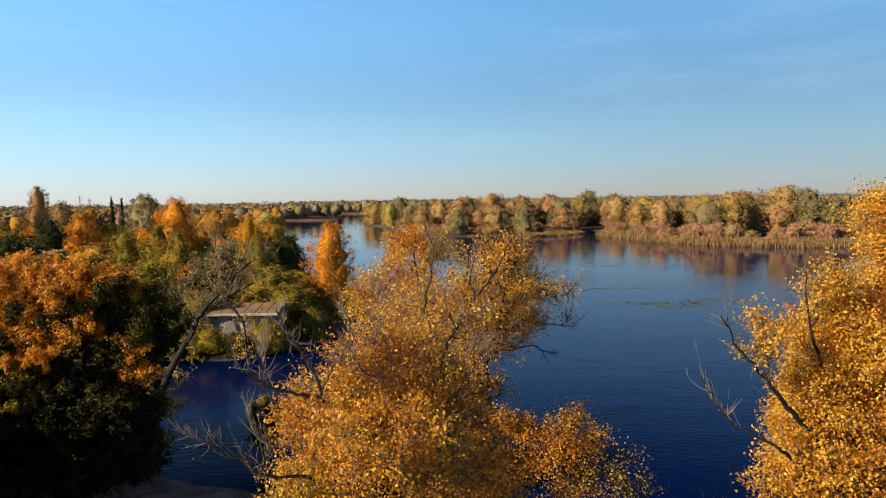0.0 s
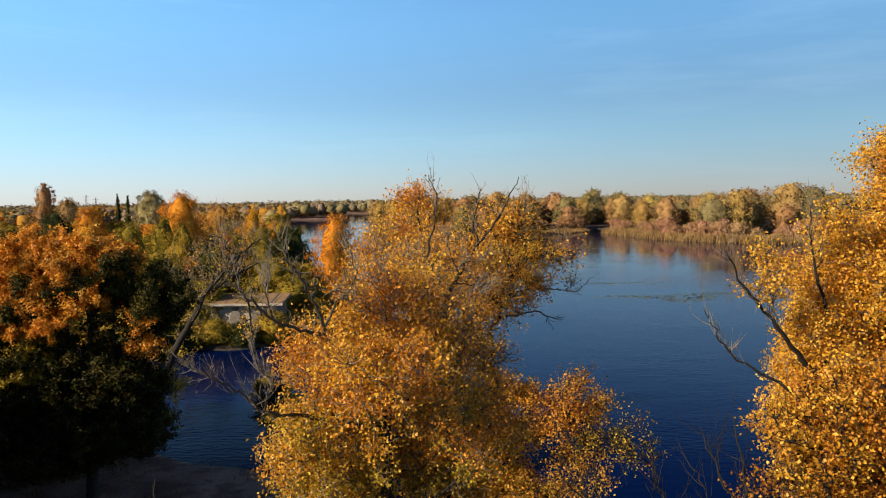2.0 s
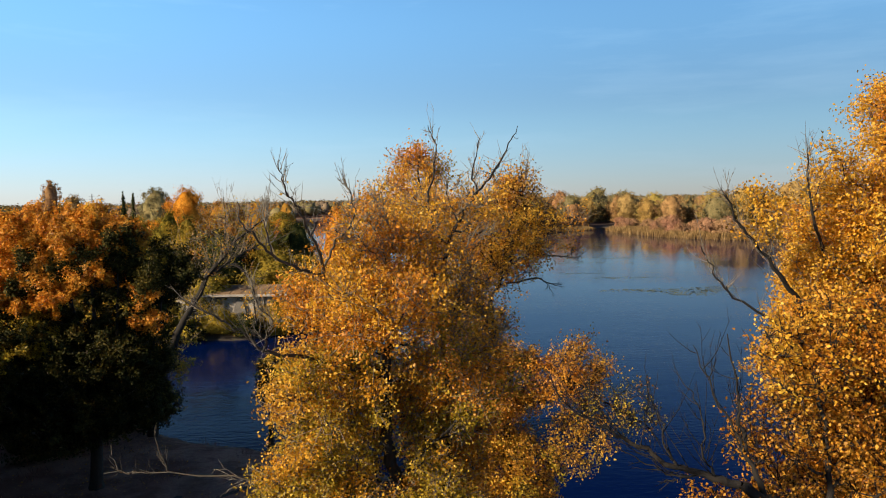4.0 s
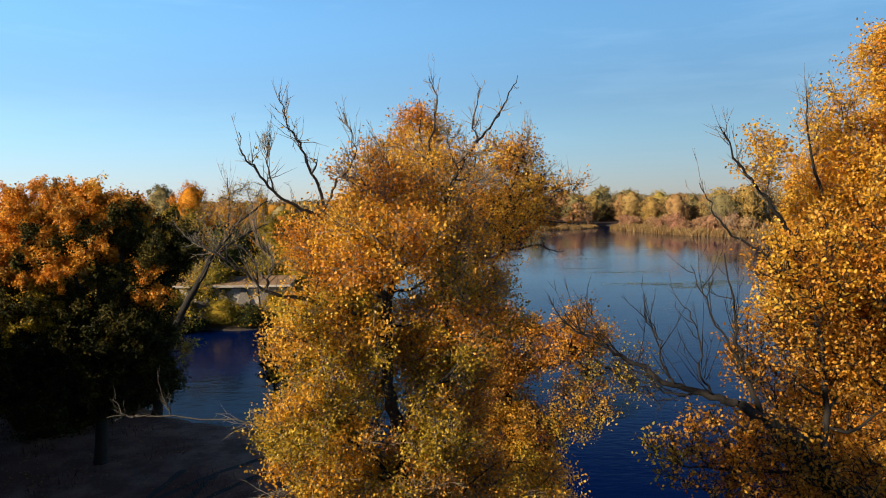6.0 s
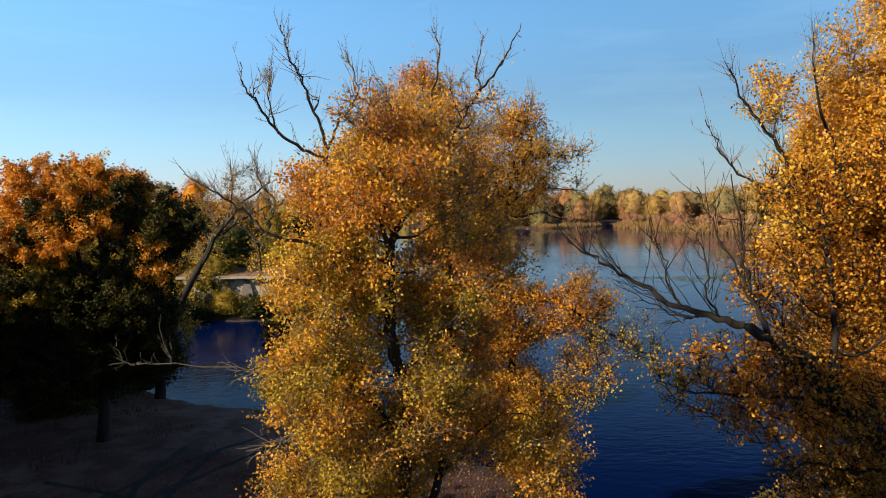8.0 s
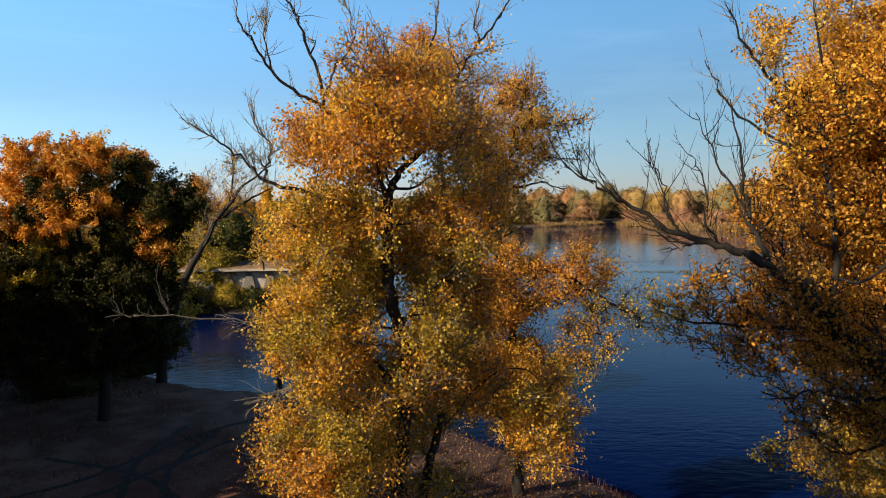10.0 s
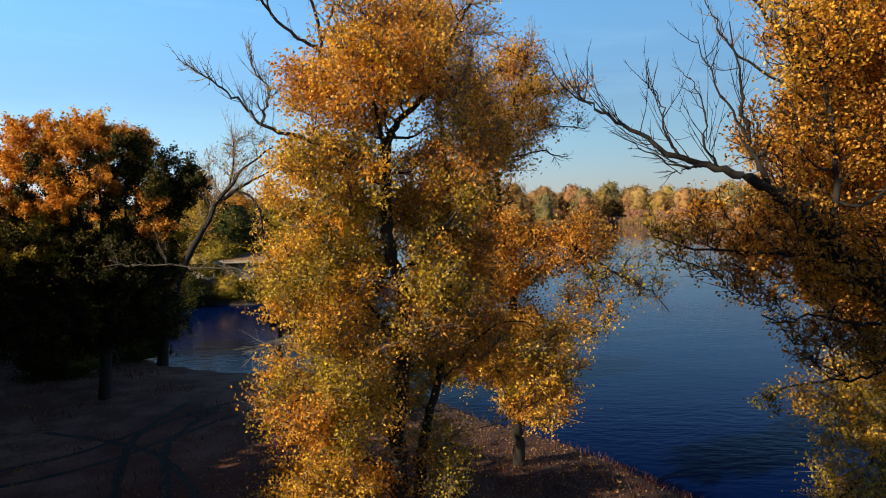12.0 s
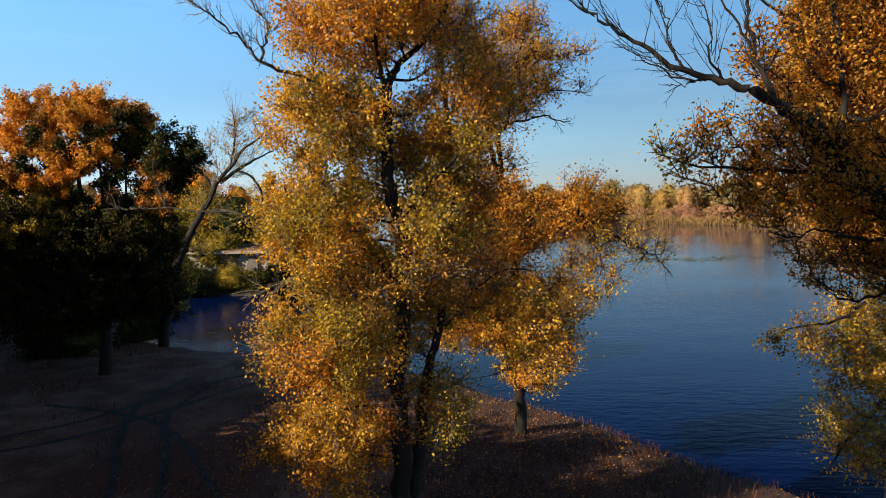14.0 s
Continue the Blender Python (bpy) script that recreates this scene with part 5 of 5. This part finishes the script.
def plant(k, x, y, s=1.0, wide=1.0):
    m = stand(None, x, y, rng.uniform(0, 360), s * wide * rng.uniform(0.85, 1.3), s)
    if k in used:
        return copy_thing(ISL[k], m)
    used.add(k)
    ISL[k].matrix_basis = m
    return ISL[k]


for k, x, y, s in [(2, -36, 480, 1.03), (2, -52, 540, 0.95), (4, -22, 470, 0.95), (1, -2, 420, 1.0), (0, 10, 410, 1.08), (0, 29, 410, 1.18), (1, 47, 405, 1.08), (1, 65, 420, 1.15),
                   (3, 124, 508, 1.25), (2, 121, 420, 1.12), (4, 114, 300, 1.05), (2, 124, 300, 1.14), (4, 133, 310, 1.1), (0, 151, 310, 1.22), (3, 159, 305, 0.95), (3, 168, 300, 0.8),
                   (3, 68, 400, 0.85), (2, 112, 400, 0.9), (0, 140, 330, 1.1), (2, 128, 340, 1.1), (1, 110, 440, 1.05), (3, 100, 480, 1.1), (3, 92, 460, 0.95)]:
    plant(k, x, y, s)
tries, got = 0, [(0, 0)]
while len(got) < 120 and tries < 9000:
    tries += 1
    x, y = rng.uniform(-75, 230), 290 + 330 * rng.random() ** 1.6
    if signed(ISLAND, np.array([[x, y]]))[0] < (6 if x < 78 else 30) or min(math.hypot(x - p, y - q) for p, q in got) < 6.5:
        continue
    got.append((x, y))
    u = x / y
    k = int(rng.choice([0, 1, 1, 0, 3])) if u < 0.19 else int(rng.choice([2, 3, 2, 0, 1]))
    plant(k, x, y, rng.uniform(0.6, 0.98))
# shrubs behind the reeds
edge = np.array([(78, 352), (80, 330), (86, 292), (93, 275), (115, 250), (139, 245), (165, 255), (185, 285)], float)
for i in range(90):
    t = rng.uniform(0, len(edge) - 1.001)
    j = int(t)
    p = edge[j] + (edge[j + 1] - edge[j]) * (t - j)
    q = p + np.array([0.25, 1.0]) * rng.uniform(9, 42)
    if signed(ISLAND, q[None])[0] > 6:
        plant(5 if rng.random() < 0.5 else 6, q[0], q[1], rng.uniform(0.7, 1.25))
for x, y in [(-28, 455), (-18, 415), (-8, 385), (-3, 372), (4, 362), (10, 358), (16, 356), (23, 355), (30, 353), (37, 350), (44, 351), (51, 354), (58, 361), (66, 371), (70, 380)]:
    for i in range(3):
        plant(int(rng.choice([5, 6, 6])), x + rng.uniform(-4, 4), y + rng.uniform(2, 16), rng.uniform(0.6, 1.25), 1.2)


# reeds along the island's edge
def reeds(name, label, line, deep, n, tall, seed):
    r = np.random.default_rng(seed)
    line = np.asarray(line, float)
    t = r.uniform(0, len(line) - 1.0001, n)
    j = t.astype(int)
    p = line[j] + (line[j + 1] - line[j]) * (t - j)[:, None]
    d = line[j + 1] - line[j]
    nrm = np.stack([-d[:, 1], d[:, 0]], 1) / np.linalg.norm(d, axis=1, keepdims=True)
    p = p + nrm * r.uniform(-1.5, deep, (n, 1))
    z = np.maximum(land_height(p[:, 0], p[:, 1]), -0.3)
    h = tall * r.uniform(0.55, 1.15, n) * (0.8 + 0.25 * np.sin(p[:, 0] * 0.5) * np.sin(p[:, 1] * 0.31))
    a = r.uniform(0, 6.28, n)
    w = 0.055 * tall
    dx, dy = np.cos(a) * w, np.sin(a) * w
    lean = r.normal(size=(n, 2)) * 0.12 * tall
    v = np.stack([np.stack([p[:, 0] - dx, p[:, 1] - dy, z], 1), np.stack([p[:, 0] + dx, p[:, 1] + dy, z], 1),
                  np.stack([p[:, 0] + lean[:, 0] + dx * 0.35, p[:, 1] + lean[:, 1] + dy * 0.35, z + h], 1),
                  np.stack([p[:, 0] + lean[:, 0] - dx * 0.35, p[:, 1] + lean[:, 1] - dy * 0.35, z + h * 0.92], 1)], 1).reshape(-1, 3)
    ob = link_quads(name, v, np.arange(4 * n).reshape(-1, 4), REED)
    return tagged(ob, label, "reeds", kind="stuff")


reeds("reed_bed", "dry yellow-brown reed bed along the island", [(185, 285), (165, 255), (139, 245), (115, 250), (93, 275), (86, 292), (80, 330), (78, 352)][::-1], 18, 34000, 2.4, 401)
reeds("reed_bed", "pale reed spit at the island's corner", [(40, 340), (60, 350), (73, 366)], 8, 5000, 2.2, 402)


# far woods along the horizon
def far_wood(name, label, poly_test, x0, x1, y0, y1, n, seed, mats, hmin, hmax):
    r = np.random.default_rng(seed)
    pts = np.stack([r.uniform(x0, x1, n), r.uniform(y0, y1, n)], 1)
    pts = pts[signed(poly_test, pts) > 1]
    base = land_height(pts[:, 0], pts[:, 1])
    h = r.uniform(hmin, hmax, len(pts))
    cs, ss, ms, ns, cv, cm = [], [], [], [], [], []
    for p, z, hh in zip(pts, base, h):
        k = 18
        a = r.normal(size=(k, 3))
        a[:, 2] += 0.4
        a /= np.linalg.norm(a, axis=1, keepdims=True)
        half = np.array([hh * 0.4, hh * 0.4, hh * 0.46])
        mid = np.array([p[0], p[1], z + hh * 0.5])
        cs.append(mid + a * half * r.uniform(0.8, 1.12, (k, 1)))
        ns.append(a * 1.2 + np.array([0, 0, 0.2]))
        ss.append(r.uniform(1.4, 2.8, k))
        mt = r.integers(0, len(mats))
        ms.append(np.full(k, mt))
        cv.append(mid + PUFF_V * half * r.uniform(0.55, 0.98, (26, 1)))
        cm.append(np.full(24, mt))
    v, q = leaves(np.concatenate(cs), np.concatenate(ss), r, 0.1, 0.8, np.concatenate(ns))
    q = np.concatenate([q] + [PUFF_Q + len(v) + 26 * i for i in range(len(cv))])
    v = np.concatenate([v] + cv)
    return tagged(link_quads(name, v, q, mats, np.concatenate(ms + cm)), label, "woods", kind="stuff")


far_wood("far_woods", "distant brown autumn woods along the western shore", FAR_WEST, -700, -100, 690, 1000, 1600, 501, [DRAB, DRAB, GREY], 12, 19)
far_wood("far_woods", "distant brown woods beyond the inlet wood", LEFT_WOOD, -420, -60, 380, 780, 1500, 502, [DRAB, BROWN_SPRAY, GREY], 10, 17)
far_wood("far_woods", "distant brown woods on the far eastern shore", FAR_EAST, -330, 1100, 930, 1450, 3600, 503, [DRAB, DRAB, GREY], 14, 22)


# ==== buildings and small things ====
def box(bm, x0, x1, y0, y1, z0, z1, lift=0.0, taper=0.0):
    """A block; lift raises its far edge, taper draws in its top."""
    v = [bm.verts.new(p) for p in ((x0, y0, z0), (x1, y0, z0), (x1, y1, z0 + lift), (x0, y1, z0 + lift),
                                   (x0 + taper, y0 + taper * 0.3, z1), (x1 - taper, y0 + taper * 0.3, z1), (x1 - taper, y1, z1 + lift), (x0 + taper, y1, z1 + lift))]
    for f in ((3, 2, 1, 0), (4, 5, 6, 7), (0, 1, 5, 4), (1, 2, 6, 5), (2, 3, 7, 6), (3, 0, 4, 7)):
        bm.faces.new([v[i] for i in f])
    return bm


def block(name, mat, parent, dims, label="", lift=0.0, taper=0.0, bevel=0.02):
    bm = box(bmesh.new(), *dims, lift=lift, taper=taper)
    if bevel:
        bmesh.ops.bevel(bm, geom=list(bm.edges), offset=bevel, segments=1, affect="EDGES")
    bm.normal_update()
    return part(name, bm, mat, parent, label)


def pump_house():
    house = thing("pump_house", "low concrete pump house with pale walls and a brown flat roof", "building")
    block("floor_slab", DARKWALL, house, (-34.5, -20.6, 84.4, 90.6, 0.6, 2.5), "dark weathered concrete base")
    block("back_wall", CONCRETE, house, (-34.2, -20.9, 88.0, 88.4, 2.5, 5.0))
    for x0, x1 in ((-34.2, -31.9), (-31.0, -29.4), (-28.4, -26.8), (-25.8, -24.2), (-23.2, -21.6)):
        block("wall_panel", CONCRETE, house, (x0 - 0.25, x1 + 0.25, 84.95, 85.2, 2.5, 4.45), "pale plastered wall panel")
    for x in (-31.45, -28.9, -26.3, -23.7):
        block("buttress", DARKWALL, house, (x - 0.85, x + 0.85, 84.5, 84.93, 2.5, 4.45), "dark tapered concrete buttress", taper=0.55)
    block("lintel", DARKWALL, house, (-34.3, -20.8, 84.7, 85.2, 4.45, 4.72))
    roof = block("roof", ROOF, house, (-34.8, -20.3, 83.9, 88.7, 4.74, 5.02), "brown weathered roof slab", lift=0.6)
    block("fascia", CONCRETE, roof, (-34.85, -20.25, 83.82, 83.9, 4.68, 4.98), "grey roof edge")
    for i in range(10):
        x = -34.6 + i * 1.42
        block("roof_batten", ROOF, roof, (x, x + 0.09, 83.95, 88.6, 5.02, 5.07), lift=0.6, bevel=0)


def shelter():
    hut = thing("shelter", "small open wooden shelter with a dark flat roof", "shelter")
    z = height_at(-73, 110)
    block("roof", DARKWALL, hut, (-76.2, -70.2, 107.8, 112.2, z + 2.75, z + 2.95), "dark roof boards", lift=0.2)
    for x, y in ((-75.8, 108.2), (-70.7, 108.2), (-75.8, 111.8), (-70.7, 111.8)):
        block("post", BARK_GREY, hut, (x, x + 0.14, y, y + 0.14, z - 0.2, z + (2.75 if y < 110 else 2.9)))
    block("back_wall", CONCRETE, hut, (-75.6, -70.8, 111.95, 112.05, z - 0.2, z + 2.3), "pale lower wall")


def shed():
    hut = thing("shed", "long low shed with a grey flat roof among the trees", "building")
    z = height_at(-79, 141)
    block("wall", DARKWALL, hut, (-83.2, -78.2, 140, 144, z - 0.3, 8.95), "dark timber wall")
    block("roof", CONCRETE, hut, (-83.6, -77.8, 139.6, 144.4, 8.95, 9.25), "grey roof edge")


def mast(x, y, h):
    tower = thing("lattice_mast", "thin grey steel lattice mast on the horizon", "mast", "masts on the horizon")
    z = height_at(x, y)
    for sx in (-1, 1):
        for sy in (-1, 1):
            v, q = tubes(np.array([[(x + sx * 1.6, y + sy * 1.6, z), (x + sx * 0.8, y + sy * 0.8, z + h * 0.6), (x + sx * 0.25, y + sy * 0.25, z + h)]]), np.array([[0.16, 0.12, 0.08]]), 4)
            link_quads("leg", v, q, DARKWALL, parent=tower)
    for k in range(6):
        f = k / 6
        w = 1.6 - 1.35 * f
        v, q = tubes(np.array([[(x - w, y - w, z + h * f), (x + w * 0.9, y - w * 0.9, z + h * (f + 0.16))]]), np.array([[0.08, 0.08]]), 4)
        link_quads("brace", v, q, DARKWALL, parent=tower)
    for f in (0.8, 0.92):
        v, q = tubes(np.array([[(x - 3.2, y, z + h * f), (x + 3.2, y, z + h * f)]]), np.array([[0.12, 0.12]]), 4)
        link_quads("crossarm", v, q, DARKWALL, parent=tower)


pump_house()
shelter()
shed()
mast(-364, 700, 27)
mast(-357, 705, 24)

# dark bushes at the willow's foot, one added to fill the maple's black shade
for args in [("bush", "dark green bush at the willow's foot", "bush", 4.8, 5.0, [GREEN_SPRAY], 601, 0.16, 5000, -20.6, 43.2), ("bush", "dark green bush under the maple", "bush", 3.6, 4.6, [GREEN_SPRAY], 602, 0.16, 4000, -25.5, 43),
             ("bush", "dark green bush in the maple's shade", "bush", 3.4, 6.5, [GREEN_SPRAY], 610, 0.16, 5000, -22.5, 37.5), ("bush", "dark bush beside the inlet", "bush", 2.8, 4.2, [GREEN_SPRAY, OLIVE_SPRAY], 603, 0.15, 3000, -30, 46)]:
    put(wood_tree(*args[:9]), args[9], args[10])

for args in [("bush", "olive bush hiding the pump house corner", "bush", 4.2, 4.4, [OLIVE_SPRAY, YGREEN], 604, 0.18, 4500, -33.6, 82.2), ("bush", "olive willow bush beside the pump house", "bush", 4.2, 5.0, [OLIVE_SPRAY, BROWN_SPRAY], 605, 0.18, 5000, -21.4, 83.6),
             ("bush", "low dark olive bush at the pump house wall", "bush", 2.6, 4.6, [GREEN_SPRAY, YGREEN], 608, 0.18, 3500, -24.6, 81.6), ("bush", "low dark green bush on the inlet shore", "bush", 2.0, 4.2, [GREEN_SPRAY], 609, 0.18, 3000, -31.6, 80.2),
             ("bush", "olive-brown bush by the inlet", "bush", 4.0, 5.0, [OLIVE_SPRAY, YGREEN], 606, 0.18, 5000, -17.6, 90)]:
    put(wood_tree(*args[:9]), args[9], args[10])

# pond weed afloat
def weed(name, label, spots, seed, mat):
    r = np.random.default_rng(seed)
    cs = []
    for x, y, a, b, n in spots:
        t, d = r.uniform(0, 6.28, n), np.sqrt(r.uniform(0, 1, n)) * (0.6 + 0.5 * r.random(n))
        cs.append(np.stack([x + np.cos(t) * d * a, y + np.sin(t) * d * b + 0.12 * b * np.sin(np.cos(t) * d * 7), np.full(n, 0.012)], 1))
    c = np.concatenate(cs)
    n = len(c)
    a = r.uniform(0, 6.28, n)
    u, w = np.stack([np.cos(a), np.sin(a), 0 * a], 1), np.stack([-np.sin(a), np.cos(a), 0 * a], 1)
    s1, s2 = r.uniform(0.12, 0.5, (n, 1)), r.uniform(0.08, 0.3, (n, 1))
    v = np.stack([c - u * s1, c - w * s2, c + u * s1, c + w * s2], 1).reshape(-1, 3)
    return tagged(link_quads(name, v, np.arange(4 * n).reshape(-1, 4), mat), label, "water weed", kind="stuff")


WEED = plain_mat("pond_weed", (0.11, 0.13, 0.05), (0.19, 0.20, 0.09), 2.0, 0.6)
weed("water_weed", "olive pond weed floating in a thin drift", [(40, 118, 8, 5.5, 260), (46, 122, 7, 4.0, 150), (33, 121, 8, 3.0, 110)], 701, WEED)
weed("water_weed", "thin dark streaks of pond weed on the river", [(31, 176, 9, 2.4, 90), (44, 188, 12, 2.6, 90), (36, 141, 10, 2, 90), (50, 240, 14, 3, 80), (28, 150, 8, 1.6, 60), (58, 205, 10, 2, 70)], 702, WEED)


# the clearing: fallen leaves, dry grass, tyre ruts
def litter(name, label, n, seed, mats, size, test):
    r = np.random.default_rng(seed)
    p = np.stack([r.uniform(-26, 12, n), r.uniform(13, 47, n)], 1)
    h = land_height(p[:, 0], p[:, 1])
    keep = (h > 1.0) & (r.random(n) < test(p))
    p, h = p[keep], h[keep]
    c = np.stack([p[:, 0], p[:, 1], h + 0.015], 1)
    up = np.tile(np.array([[0, 0, 1.6]]), (len(c), 1))
    v, q = leaves(c, size * r.uniform(0.6, 1.3, len(c)), r, 0.0, 0.75, up)
    return tagged(link_quads(name, v, q, mats, r.integers(0, len(mats), len(c))), label, "leaf litter", kind="stuff")


litter("fallen_leaves", "brown and rust fallen leaves strewn over the clearing", 60000, 801, [BROWN, RUST, DRAB],
       0.09, lambda p: np.clip(0.35 + 0.35 * np.sin(p[:, 0] * 0.6 + np.sin(p[:, 1] * 0.5)) + 0.5 * np.exp(-((p[:, 0] + 0.5) ** 2 + (p[:, 1] - 18) ** 2) / 60), 0.05, 1))


def dry_grass(name, label, n, seed, test, tall):
    r = np.random.default_rng(seed)
    p = np.stack([r.uniform(-26, 12, n), r.uniform(13, 47, n)], 1)
    h = land_height(p[:, 0], p[:, 1])
    keep = (h > 0.5) & (r.random(n) < test(p))
    p, h = p[keep], h[keep]
    n = len(p)
    a, t = r.uniform(0, 6.28, n), tall * r.uniform(0.5, 1.3, n)
    w = 0.012
    lean = r.normal(size=(n, 2)) * 0.35 * t[:, None]
    dx, dy = np.cos(a) * w, np.sin(a) * w
    v = np.stack([np.stack([p[:, 0] - dx, p[:, 1] - dy, h], 1), np.stack([p[:, 0] + dx, p[:, 1] + dy, h], 1),
                  np.stack([p[:, 0] + lean[:, 0] + dx * 0.3, p[:, 1] + lean[:, 1] + dy * 0.3, h + t], 1),
                  np.stack([p[:, 0] + lean[:, 0] - dx * 0.3, p[:, 1] + lean[:, 1] - dy * 0.3, h + t], 1)], 1).reshape(-1, 3)
    return tagged(link_quads(name, v, np.arange(4 * n).reshape(-1, 4), GRASS), label, "grass", kind="stuff")


dry_grass("dry_grass", "dry tawny grass on the river bank", 50000, 811,
          lambda p: np.clip(np.maximum(np.exp(-((p[:, 0] - 3) ** 2 / 40 + (p[:, 1] - 20) ** 2 / 50)), 0.35 * (np.sin(p[:, 0] * 0.9 + 2) * np.sin(p[:, 1] * 0.8) > 0.55)), 0, 1), 0.28)

RUT = plain_mat("rut_soil", (0.03, 0.024, 0.02), (0.07, 0.055, 0.042), 8)


def rut(pts, width):
    line = smooth_line([(x, y, 0) for x, y in pts], 40)
    d = np.gradient(line[:, :2], axis=0)
    n = np.stack([-d[:, 1], d[:, 0]], 1) / np.linalg.norm(d, axis=1, keepdims=True)
    rows = []
    for k in (-0.5, -0.25, 0.25, 0.5):
        p = line[:, :2] + n * width * k * (1 + 0.25 * np.sin(np.arange(40) * 1.7 + k))[:, None]
        rows.append(np.stack([p[:, 0], p[:, 1], land_height(p[:, 0], p[:, 1]) + (0.012 if abs(k) > 0.3 else 0.006)], 1))
    v = np.stack(rows, 1).reshape(-1, 3)
    q = [(i * 4 + k, i * 4 + k + 1, i * 4 + k + 5, i * 4 + k + 4) for i in range(39) for k in range(3)]
    ob = link_quads("tyre_rut", v, q, RUT)
    return tagged(ob, "dark tyre rut pressed into the soil", "rut", "tyre ruts in the clearing", "structure")


rut([(-9.2, 15), (-9.9, 18.6), (-11.4, 21.9), (-12.9, 26.4), (-12.7, 31)], 0.32)
rut([(-7.6, 15), (-8.4, 18.4), (-9.6, 21.5), (-11.2, 25.5), (-11.0, 30.5)], 0.32)
rut([(-19, 21), (-14.7, 23.8), (-12.5, 28), (-9.5, 33)], 0.3)
rut([(-17.6, 19.6), (-13.4, 22.6), (-11.0, 26.8), (-8.2, 32)], 0.3)
rut([(-6, 17), (-8.8, 21.4), (-10.6, 23.7), (-13, 25.4), (-17, 27)], 0.28)
